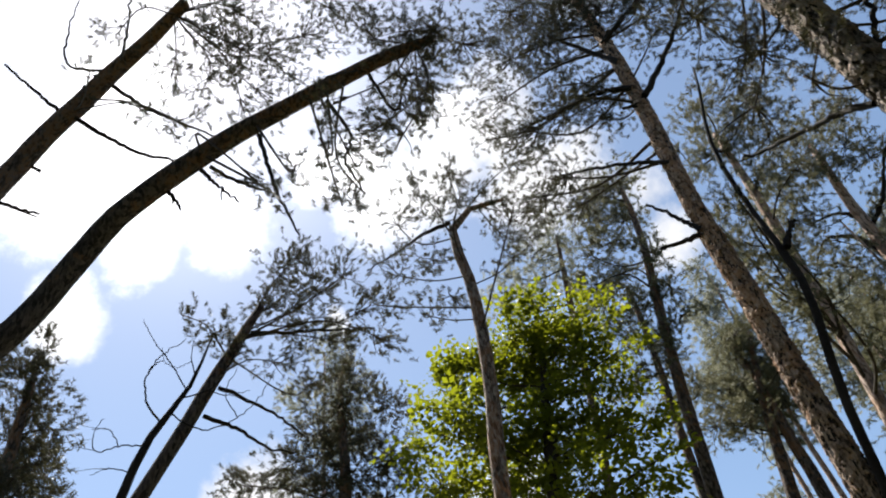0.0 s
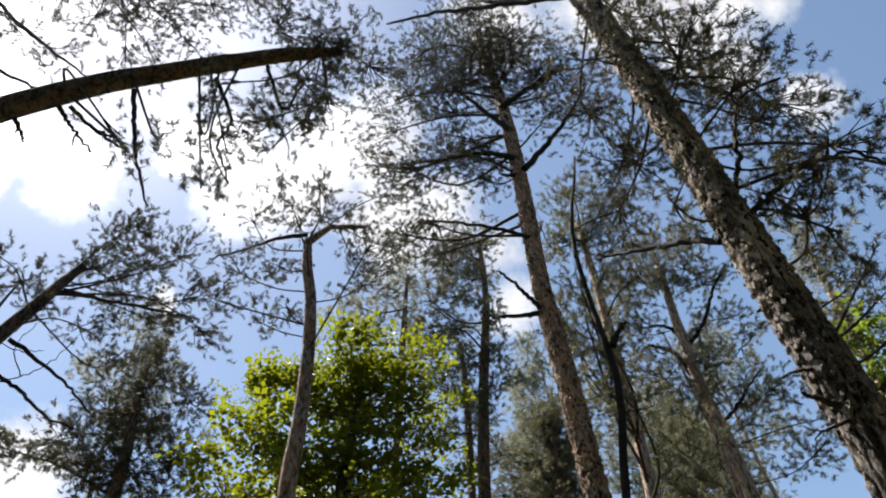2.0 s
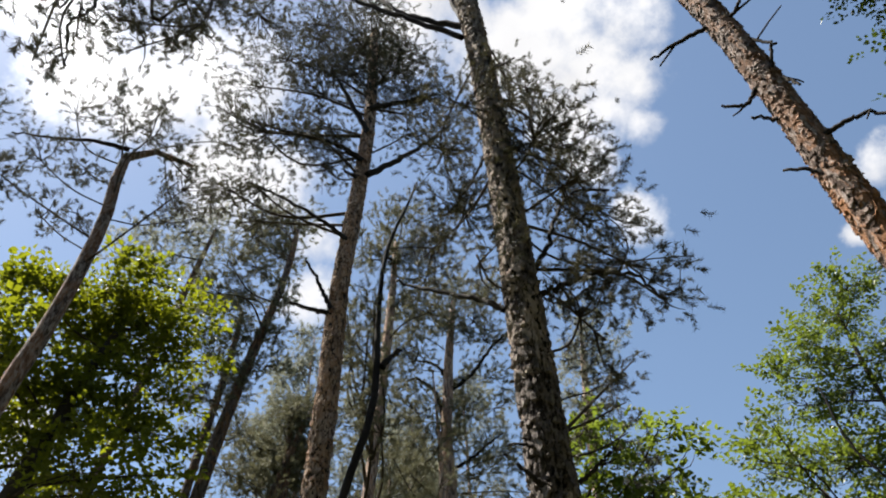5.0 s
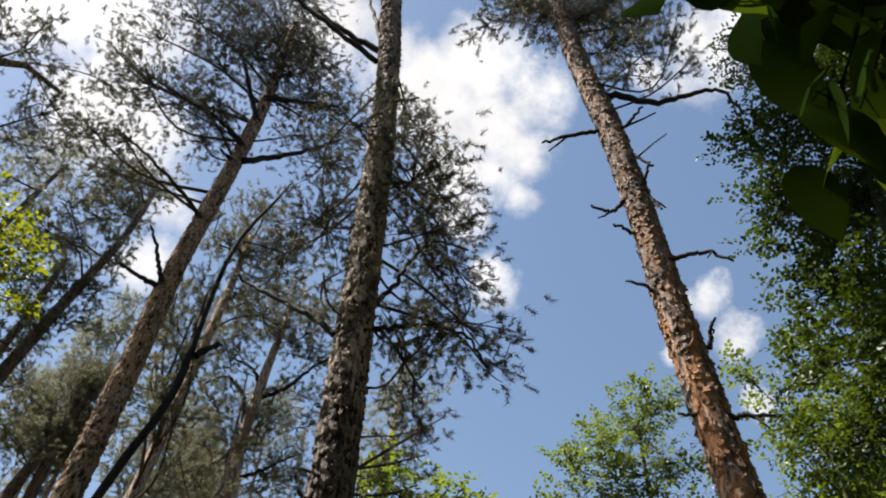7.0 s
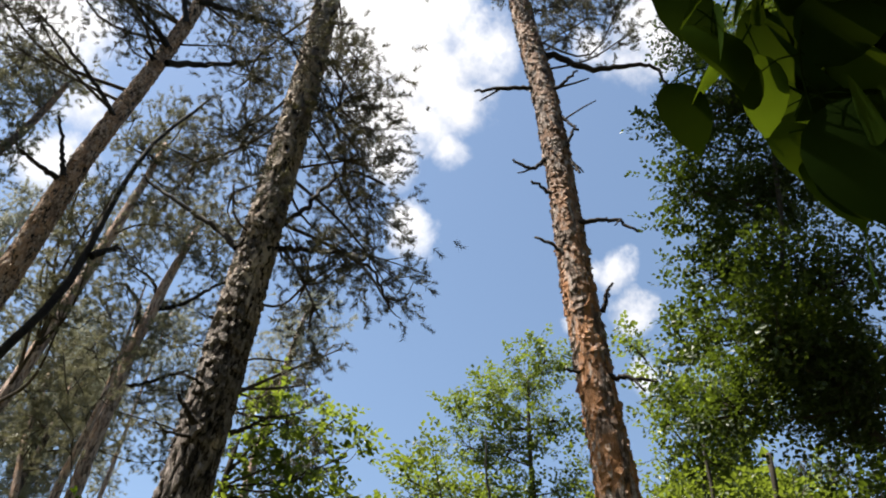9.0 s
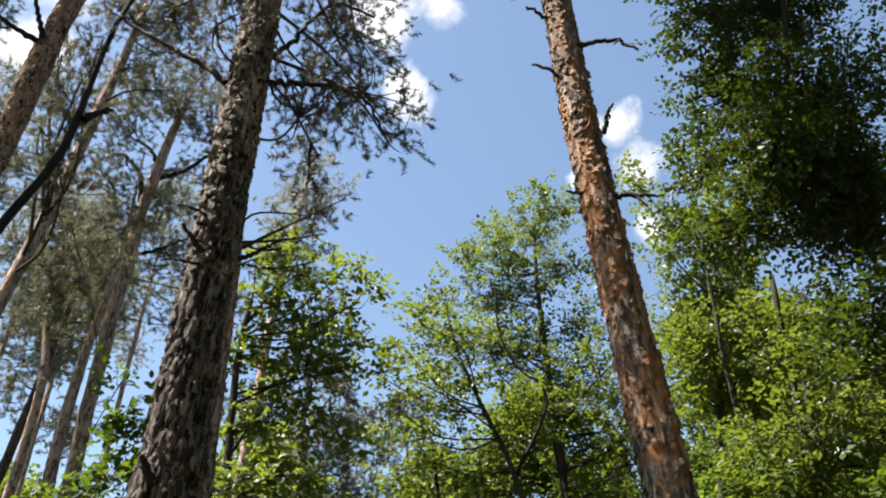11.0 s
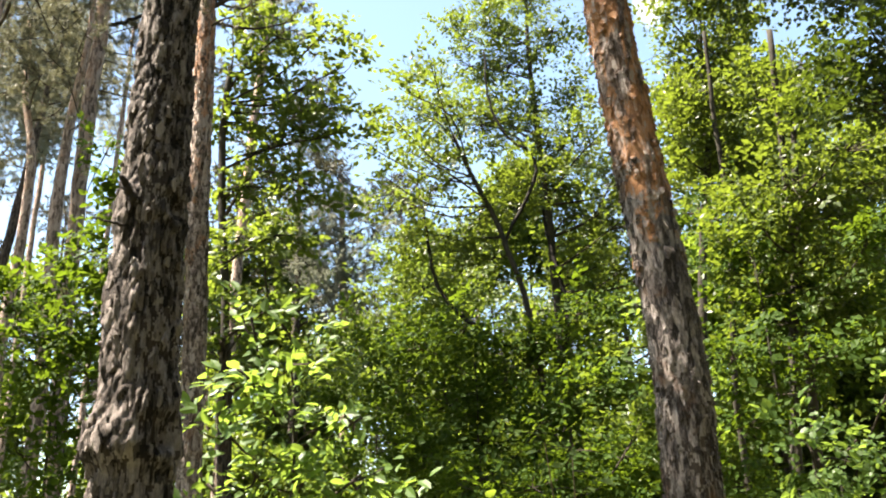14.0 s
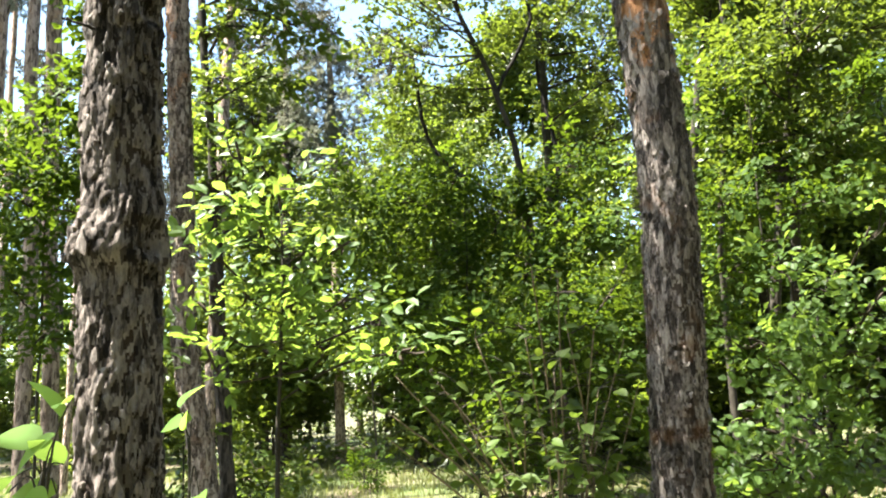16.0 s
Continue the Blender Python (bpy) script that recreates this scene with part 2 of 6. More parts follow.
# from the change height up: thin pale bark, its tone brightened for sunlight
M_BARK = bark_material("pine_bark_grey", (0.036, 0.029, 0.025), (0.120, 0.098, 0.087), (0.25, 0.212, 0.193), (0.46, 0.37, 0.31), (4.2, 5.8), 0.25, 0.2)
# dark bark of the cracks, with the shade inside them put into the colour
M_CREVICE_SHADE = bark_material("bark_crevice_shade", (0.009, 0.007, 0.006), (0.022, 0.016, 0.013), (0.05, 0.038, 0.032), (0.075, 0.03, 0.016), (40.0, 50.0), 0.0)
M_BARK_B = bark_material("pine_bark_flaking", (0.026, 0.021, 0.019), (0.104, 0.085, 0.077), (0.32, 0.274, 0.25), (0.36, 0.175, 0.085), (3.0, 3.8), 0.25, 0.5, 6.0)
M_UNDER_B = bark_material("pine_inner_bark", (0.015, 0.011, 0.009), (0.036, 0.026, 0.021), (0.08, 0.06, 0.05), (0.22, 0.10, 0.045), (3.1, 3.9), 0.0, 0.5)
M_BARK_C = bark_material("pine_bark_orange", (0.045, 0.031, 0.023), (0.20, 0.138, 0.103), (0.47, 0.357, 0.282), (0.38, 0.228, 0.14), (5.2, 7.2), 0.3, 0.45)
M_BARK_E = bark_material("pine_bark_pink", (0.05, 0.038, 0.031), (0.19, 0.142, 0.122), (0.44, 0.36, 0.32), (0.38, 0.20, 0.12), (3.6, 6.5), 0.25, 0.6)
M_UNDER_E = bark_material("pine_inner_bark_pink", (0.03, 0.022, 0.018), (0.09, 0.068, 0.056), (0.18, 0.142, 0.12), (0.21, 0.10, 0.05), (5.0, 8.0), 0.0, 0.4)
M_BARK_D = bark_material("pine_bark_brown", (0.022, 0.018, 0.015), (0.054, 0.042, 0.036), (0.11, 0.088, 0.076), (0.155, 0.088, 0.05), (8.0, 11.0), 0.0)
M_BARK_P = bark_material("pine_bark_pale_brown", (0.08, 0.058, 0.048), (0.25, 0.183, 0.152), (0.46, 0.355, 0.30), (0.42, 0.275, 0.20), (6.0, 9.0), 0.0)
M_DEAD = wood_material("dead_wood", (0.010, 0.008, 0.007), (0.03, 0.025, 0.022))
M_TWIG = wood_material("twig_bark", (0.022, 0.017, 0.013), (0.06, 0.047, 0.037))
M_PALE_STEM = wood_material("pale_stem_bark", (0.10, 0.075, 0.05), (0.22, 0.175, 0.125))
M_STEM = wood_material("grey_stem_bark", (0.02, 0.017, 0.013), (0.06, 0.052, 0.042))
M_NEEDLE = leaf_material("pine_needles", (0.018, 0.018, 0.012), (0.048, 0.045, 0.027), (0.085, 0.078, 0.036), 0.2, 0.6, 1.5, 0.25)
# pines standing behind: sun through the needles is put into this paler colour
M_NEEDLE_SUN = leaf_material("sunlit_pine_needles", (0.046, 0.047, 0.032), (0.104, 0.104, 0.068), (0.19, 0.182, 0.095), 0.28, 0.6, 1.5, 0.2)
# needles of far pines, with aerial haze painted in as paleness
M_NEEDLE_HAZE = leaf_material("hazy_pine_needles", (0.09, 0.098, 0.076), (0.19, 0.20, 0.155), (0.32, 0.32, 0.22), 0.36, 0.6, 1.5, 0.3)
M_LEAF = leaf_material("broad_leaves", (0.040, 0.065, 0.014), (0.076, 0.106, 0.024), (0.18, 0.235, 0.024), 0.48, 0.4, 3.0, 0.25)
M_LEAF_Y = leaf_material("young_leaves", (0.044, 0.076, 0.015), (0.084, 0.126, 0.027), (0.24, 0.335, 0.040), 0.48, 0.5, 3.0, 0.15)
# oak leaves: the shade they stand in is put into this dark colour
M_OAK_SHADED = leaf_material("oak_leaves_shaded", (0.013, 0.027, 0.007), (0.032, 0.052, 0.011), (0.075, 0.108, 0.009), 0.34, 0.5, 3.0, 0.25)
M_LEAF_G = leaf_material("olive_leaves", (0.034, 0.052, 0.012), (0.072, 0.100, 0.024), (0.16, 0.208, 0.020), 0.46, 0.4, 3.0, 0.3)
M_LEAF_O = leaf_material("yellow_olive_leaves", (0.036, 0.050, 0.009), (0.076, 0.092, 0.016), (0.215, 0.238, 0.010), 0.5, 0.5, 3.0, 0.2)
M_LEAF_S = leaf_material("slim_green_leaves", (0.034, 0.058, 0.013), (0.074, 0.108, 0.026), (0.16, 0.222, 0.022), 0.46, 0.4, 3.0, 0.25)
M_LEAF_B = leaf_material("cool_green_leaves", (0.044, 0.082, 0.020), (0.088, 0.142, 0.037), (0.25, 0.355, 0.048), 0.5, 0.45, 3.0, 0.3)
# thicket leaves, coloured darker in place of the shade of the trees above
M_LEAF_SHADED = leaf_material("shaded_green_leaves", (0.024, 0.047, 0.008), (0.050, 0.086, 0.015), (0.115, 0.172, 0.011), 0.44, 0.55, 3.0, 0.08)
M_GRASS = leaf_material("grass_blades", (0.06, 0.085, 0.02), (0.135, 0.155, 0.05), (0.28, 0.30, 0.075), 0.42)
M_GROUND = ground_material()

# ---- mesh makers ----
def mesh_of(name, verts, faces, mats, index=None, smooth=True):
    """A mesh from arrays: faces all of one size."""
    me = bpy.data.meshes.new(name)
    verts, faces = np.asarray(verts, np.float32), np.asarray(faces, np.int32)
    k = faces.shape[1]
    me.vertices.add(len(verts))
    me.vertices.foreach_set("co", verts.ravel())
    me.loops.add(faces.size)
    me.loops.foreach_set("vertex_index", faces.ravel())
    me.polygons.add(len(faces))
    me.polygons.foreach_set("loop_start", np.arange(0, faces.size, k, dtype=np.int32))
    if index is not None:
        me.polygons.foreach_set("material_index", np.asarray(index, np.int32))
    me.polygons.foreach_set("use_smooth", np.full(len(faces), smooth))
    for m in mats:
        me.materials.append(m)
    me.update(calc_edges=True)
    return me


def part_mesh(name, me, parent, label=""):
    ob = new(name, me)
    ob.parent = parent
    if label:
        tagged(ob, label)
    return ob


def thing(name, base, label, category, group=""):
    ob = new(name)
    ob.empty_display_size = 0.2
    ob.location = base
    return tagged(ob, label, category, group)


def curve_points(pts, n):
    """n points along a smooth curve through the rows of pts (all columns are carried)."""
    p = np.asarray(pts, float)
    if len(p) < 3:
        u = np.linspace(0, 1, n)[:, None]
        return p[0] * (1 - u) + p[-1] * u
    d = np.r_[0, np.cumsum(np.linalg.norm(np.diff(p[:, :3], axis=0), axis=1) + 1e-6)]
    m = np.gradient(p, d, axis=0)
    s = np.linspace(0, d[-1], n)
    i = np.clip(np.searchsorted(d, s, side="right") - 1, 0, len(p) - 2)
    h = (d[i + 1] - d[i])[:, None]
    t = ((s - d[i]) / (d[i + 1] - d[i]))[:, None]
    return ((2 * t**3 - 3 * t**2 + 1) * p[i] + (t**3 - 2 * t**2 + t) * h * m[i] + (-2 * t**3 + 3 * t**2) * p[i + 1] + (t**3 - t**2) * h * m[i + 1])


def tube(path, radii, sides, closed_tip=True):
    """Vertices and quads of a tube along a path."""
    p = np.asarray(path, float)
    r = np.asarray(radii, float)
    n = len(p)
    t = np.gradient(p, axis=0)
    t /= np.linalg.norm(t, axis=1)[:, None] + 1e-9
    ref = np.array([1.0, 0.05, 0.0]) if abs(t[0][0]) < 0.8 else np.array([0.0, 1.0, 0.05])
    u = np.cross(t, ref)
    u /= np.linalg.norm(u, axis=1)[:, None] + 1e-9
    v = np.cross(t, u)
    a = np.linspace(0, 2 * np.pi, sides, endpoint=False)
    ring = u[:, None, :] * np.cos(a)[None, :, None] + v[:, None, :] * np.sin(a)[None, :, None]
    verts = (p[:, None, :] + ring * r[:, None, None]).reshape(-1, 3)
    i, j = np.meshgrid(np.arange(n - 1), np.arange(sides), indexing="ij")
    k = (j + 1) % sides
    faces = np.stack([i * sides + j, i * sides + k, (i + 1) * sides + k, (i + 1) * sides + j], -1).reshape(-1, 4)
    if closed_tip:
        verts = np.r_[verts, p[-1:] + t[-1:] * r[-1] * 0.6]
        tip = len(verts) - 1
        b = (n - 1) * sides
        q = np.arange(sides)
        faces = np.r_[faces, np.stack([b + q, b + (q + 1) % sides, np.full(sides, tip), np.full(sides, tip)], -1)]
    return verts, faces


def tris(quads):
    """Quads split in two; the empty halves of tips are left out."""
    t = np.r_[quads[:, [0, 1, 2]], quads[:, [0, 2, 3]]]
    return t[(t[:, 0] != t[:, 1]) & (t[:, 1] != t[:, 2]) & (t[:, 0] != t[:, 2])]


class Heap:
    """Collects triangles of several materials into one mesh."""

    def __init__(self):
        self.v, self.f, self.m, self.n = [], [], [], 0

    def add(self, verts, faces, mat):
        self.v.append(np.asarray(verts, np.float32))
        self.f.append(np.asarray(faces, np.int32) + self.n)
        self.m.append(np.full(len(faces), mat, np.int32))
        self.n += len(verts)

    def mesh(self, name, mats, smooth=False):
        return mesh_of(name, np.concatenate(self.v), np.concatenate(self.f), mats, np.concatenate(self.m), smooth)


def needle_tuft(rs, needles=40, shoot=0.17, long=0.06, wide=0.0085):
    """One shoot with needles all round it, as triangles, growing along +z from the origin."""
    v = []
    for i in range(needles):
        h = shoot * (0.25 + 0.75 * (i + rs.rand()) / needles)
        a = rs.rand() * 2 * np.pi
        up = 0.35 + 0.75 * rs.rand()
        d = np.array([np.cos(a), np.sin(a), up])
        d /= np.linalg.norm(d)
        s = np.cross(d, rs.randn(3))
        s *= wide / 2 / np.linalg.norm(s)
        b = np.array([0, 0, h])
        v += [b - s, b + s, b + d * long * (0.7 + 0.6 * rs.rand())]
    return np.array(v), np.arange(3 * needles).reshape(-1, 3)


def leaf_shape(long, wide, fold=0.18, curl=0.12):
    """A pointed oval leaf from the origin along +y, folded a little on its midrib: rounded at the base and drawn out to a tip."""
    ys, ws = [0.0, 0.05, 0.16, 0.32, 0.5, 0.68, 0.82, 0.92, 1.0], [0.0, 0.42, 0.78, 0.98, 1.0, 0.82, 0.54, 0.22, 0.0]
    v, f = [], []
    for y, w in zip(ys, ws):
        z = -curl * long * (y**2)
        v += [(-w * wide / 2, y * long, z + fold * w * wide / 2), (0, y * long, z), (w * wide / 2, y * long, z + fold * w * wide / 2)]
    for i in range(len(ys) - 1):
        for s in (0, 1):
            a, b, c, d = 3 * i + s, 3 * i + s + 1, 3 * i + s + 4, 3 * i + s + 3
            f += [(a, b, c), (a, c, d)]
    v, f = np.array(v), np.array(f)
    keep = [t for t in f if len({tuple(np.round(v[q], 6)) for q in t}) == 3]
    return v, np.array(keep)


def leaf_quick(long, wide, fold=0.2, curl=0.15):
    """A leaf of eight triangles for foliage a few metres away."""
    k = fold * wide / 2
    v = np.array([(0, 0, 0), (-0.42 * wide, 0.3 * long, k), (0, 0.3 * long, 0), (0.42 * wide, 0.3 * long, k),
                  (-0.4 * wide, 0.66 * long, k * 0.8 - curl * long * 0.4), (0, 0.66 * long, -curl * long * 0.4), (0.4 * wide, 0.66 * long, k * 0.8 - curl * long * 0.4), (0, long, -curl * long)])
    return v, np.array([(0, 2, 1), (0, 3, 2), (1, 2, 5), (1, 5, 4), (2, 3, 6), (2, 6, 5), (4, 5, 7), (5, 6, 7)])


def leaf_plain(long, wide):
    """A leaf of two triangles for the far thicket."""
    return np.array([(0, 0, 0), (-wide / 2, long * 0.5, 0.1 * wide), (0, long, -0.1 * long), (wide / 2, long * 0.5, 0.1 * wide)]), np.array([(0, 2, 1), (0, 3, 2)])


def leaf_spray(rs, leaves=8, twig=0.26, long=0.07, wide=0.045, shape=None):
    """A flat spray: a twig along +z, leaves to both sides of it, their faces along +y."""
    lv, lf = (shape or leaf_quick)(long, wide)
    v, f, n = [], [], 0
    for i in range(leaves):
        h = twig * (0.1 + 0.9 * (i + 0.5) / leaves)
        side = 1 if i % 2 else -1
        a = side * radians(rs.uniform(25, 75)) if i < leaves - 1 else 0.0
        r = Euler((radians(rs.uniform(-28, 28)), radians(rs.uniform(-28, 28)), 0)).to_matrix()
        q = lv * rs.uniform(0.75, 1.2) @ np.array(r).T
        q = np.stack([q[:, 0], q[:, 2], q[:, 1]], -1)
        c, w = np.cos(a), np.sin(a)
        q = np.stack([c * q[:, 0] + w * q[:, 2], q[:, 1], -w * q[:, 0] + c * q[:, 2]], -1)
        v.append(q + np.array([0, 0, h]) + rs.randn(3) * np.array([0.012, 0.02, 0.012]))
        f.append(lf + n)
        n += len(lv)
    return np.concatenate(v), np.concatenate(f)


def turned(rs, dirs):
    """Random turns whose z axes are the given directions."""
    z = dirs / (np.linalg.norm(dirs, axis=1)[:, None] + 1e-9)
    x = np.cross(z, rs.randn(len(z), 3))
    x /= np.linalg.norm(x, axis=1)[:, None] + 1e-9
    return np.stack([x, np.cross(z, x), z], -1)


def layered(rs, dirs, face=(0.0, 0.0, 0.0)):
    """Turns whose z axes are the given directions, levelled, with the y axes roughly upward and leaning towards the light of `face`."""
    z = dirs * np.array([1, 1, 0.45])
    z = z / (np.linalg.norm(z, axis=1)[:, None] + 1e-9)
    up = np.array([0, 0, 1.0]) + np.asarray(face) + rs.randn(len(z), 3) * 0.6
    x = np.cross(up, z)
    x /= np.linalg.norm(x, axis=1)[:, None] + 1e-9
    return np.stack([x, np.cross(z, x), z], -1)


def scatter(heap, kinds, rs, places, dirs, size, mat, face=(0.0, 0.0, 0.0)):
    """Puts one of the kinds (vertices, faces) at each place, pointing along its direction."""
    if not len(places):
        return
    rot = turned(rs, dirs) if kinds is TUFTS or kinds is FAR_TUFTS or kinds is WOOD_TUFTS else layered(rs, dirs, face)
    pick = rs.randint(len(kinds), size=len(places))
    for k, (v, f) in enumerate(kinds):
        s = pick == k
        if not s.any():
            continue
        q = np.einsum("nij,vj->nvi", rot[s], v) * size[s][:, None, None] + places[s][:, None, :]
        heap.add(q.reshape(-1, 3), (f[None] + (np.arange(s.sum()) * len(v))[:, None, None]).reshape(-1, 3), mat)


RS = np.random.RandomState(7)
TUFTS = [needle_tuft(RS) for _ in range(7)]
FAR_TUFTS = [needle_tuft(RS, 26, 0.19, 0.075, 0.014) for _ in range(5)]
SPRAYS = [leaf_spray(RS) for _ in range(7)]
MID_SPRAYS = [leaf_spray(RS, shape=leaf_plain, leaves=8, wide=0.05) for _ in range(6)]
FAR_SPRAYS = [leaf_spray(RS, 6, 0.26, 0.085, 0.06, leaf_plain) for _ in range(5)]
WOOD_TUFTS = [needle_tuft(RS, 14, 0.19, 0.075, 0.022) for _ in range(4)]
BIG_SPRAYS = [leaf_spray(RS, 6, 0.24, 0.095, 0.05) for _ in range(6)]
ROUND_SPRAYS = [leaf_spray(RS, 6, 0.24, 0.075, 0.06) for _ in range(6)]


def bough_path(rs, a, b, sag):
    mid = (np.asarray(a) + np.asarray(b)) / 2 + rs.randn(3) * 0.11 * np.linalg.norm(np.asarray(b) - a)
    mid[2] -= sag
    return curve_points([a, mid, b], 9)


def attach(trunk, c, rise):
    """Where on the trunk a bough to the place c starts: below its nearest point by `rise` of the distance."""
    d = np.linalg.norm(trunk[:, :3] - c, axis=1)
    i = int(np.argmin(d))
    step = np.linalg.norm(trunk[1, :3] - trunk[0, :3]) + 1e-6
    return trunk[int(np.clip(i - rise * d[i] / step, len(trunk) * 0.3, len(trunk) - 2))]


def fill_lobe(heap, rs, hub, c, r, n, kinds, size, mat, flat=0.75, face=(0.0, 0.0, 0.0)):
    """Side branches from the hub into a cloud round c; clusters of foliage sit along and at the end of each."""
    m = max(2, n // 7)
    d = rs.randn(m, 3)
    d /= np.linalg.norm(d, axis=1)[:, None]
    ends = np.asarray(c) + d * (r * (0.35 + 0.75 * rs.rand(m) ** 0.6))[:, None] * np.array([1, 1, flat])
    owner = rs.randint(m, size=n)
    along = 1 - 0.55 * rs.rand(n) ** 1.6
    p = np.asarray(hub) + (ends[owner] - np.asarray(hub)) * along[:, None] + rs.randn(n, 3) * (0.05 + 0.13 * r)
    out = ends[owner] - np.asarray(hub)
    out = out / (np.linalg.norm(out, axis=1)[:, None] + 1e-9) + np.array([0, 0, 0.25]) + rs.randn(n, 3) * 0.55
    scatter(heap, kinds, rs, p, out, size * (0.7 + 0.6 * rs.rand(n)), mat, face)
    for i in range(m):
        k = bough_path(rs, hub, ends[i], 0.03)
        v, f = tube(k[::2], np.linspace(0.009, 0.003, 5), 3, False)
        heap.add(v, tris(f), 0)


def swell(p, seed):
    """Slow unevenness of a trunk's girth at the place p."""
    return noise.noise(Vector((p[0] * 2.2, p[1] * 2.2, p[2] * 0.9 + seed))) * 0.5 + 0.25 * noise.noise(Vector((p[0] * 7, p[1] * 7, p[2] * 4 + seed)))


def girth(p, z, rough, seed, foot, knobs):
    """Factor on the radius: flared foot, unevenness, and swellings (height, strength, length, and where on one side only its azimuth and angular width)."""
    f = 1 + (foot - 1) * math.exp(-max(z, 0) / 0.35) + rough * swell(p, seed)
    for h, a, l, *side in knobs:
        if abs(z - h) > 3 * l:
            continue
        g = a * math.exp(-((z - h) / (l if z > h else 0.4 * l)) ** 2)
        if side:
            turn = (math.degrees(math.atan2(p[1] - 0.03, p[0] + 0.01)) - side[0] + 180) % 360 - 180
            g *= math.exp(-(turn / side[1]) ** 2)
        f += g
    return f


def furrows(p, seed):
    """Relief of old bark at the place p: long plates parted by cracks, broken up finely. About 0 in the cracks to 1.3 on the plates."""
    w = Vector((p[0] * 27, p[1] * 27, p[2] * 6.5 + seed))
    w += 0.9 * noise.noise_vector(w * 0.45) + 0.35 * noise.noise_vector(w * 1.7)
    near, spots = noise.voronoi(w)
    edge = min(1.0, (near[1] - near[0]) * 2.4) ** 0.8
    plate = 0.55 + 0.5 * noise.cell(spots[0] * 7.3)
    rag = noise.fractal(Vector((p[0] * 52, p[1] * 52, p[2] * 17 + seed)), 0.7, 2.3, 4)
    return edge * plate + 0.50 * rag, edge


def trunk_mesh(name, pts, mat, sides, rings, rough, seed, foot=1.25, knobs=(), crook=0.0, relief=0.0, crack=None, smooth_from=99.0):
    """A trunk through the rows (x, y, z, radius), from below the ground up, uneven and with a flared foot."""
    c = curve_points(pts, rings)
    if crook:
        c[:, :2] += crook * np.array([(noise.noise(Vector((1.7, seed, z * 1.1))) + 0.4 * noise.noise(Vector((1.7, seed, z * 3.1))), noise.noise(Vector((seed, 5.2, z * 1.1))) + 0.4 * noise.noise(Vector((seed, 5.2, z * 3.1)))) for z in c[:, 2]])
    v, f = tube(c[:, :3], c[:, 3], sides)
    v = v.copy()
    n = rings * sides
    ax = np.repeat(c[:, :3], sides, axis=0)
    rad = np.repeat(c[:, 3], sides)
    d = v[:n] - ax
    k = np.array([girth(p, p[2], rough, seed, foot, knobs) for p in v[:n]])
    deep = np.zeros(n, bool)
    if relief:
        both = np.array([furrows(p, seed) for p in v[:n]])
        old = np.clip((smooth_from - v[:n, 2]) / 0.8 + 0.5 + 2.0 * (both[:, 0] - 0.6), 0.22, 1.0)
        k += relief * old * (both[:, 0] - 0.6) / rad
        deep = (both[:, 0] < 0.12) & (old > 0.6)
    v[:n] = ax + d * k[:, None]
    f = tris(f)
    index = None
    # deep faces take the crack material, darker than the plates
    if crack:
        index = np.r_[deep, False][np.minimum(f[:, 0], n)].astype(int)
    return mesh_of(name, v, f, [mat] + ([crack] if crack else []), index)


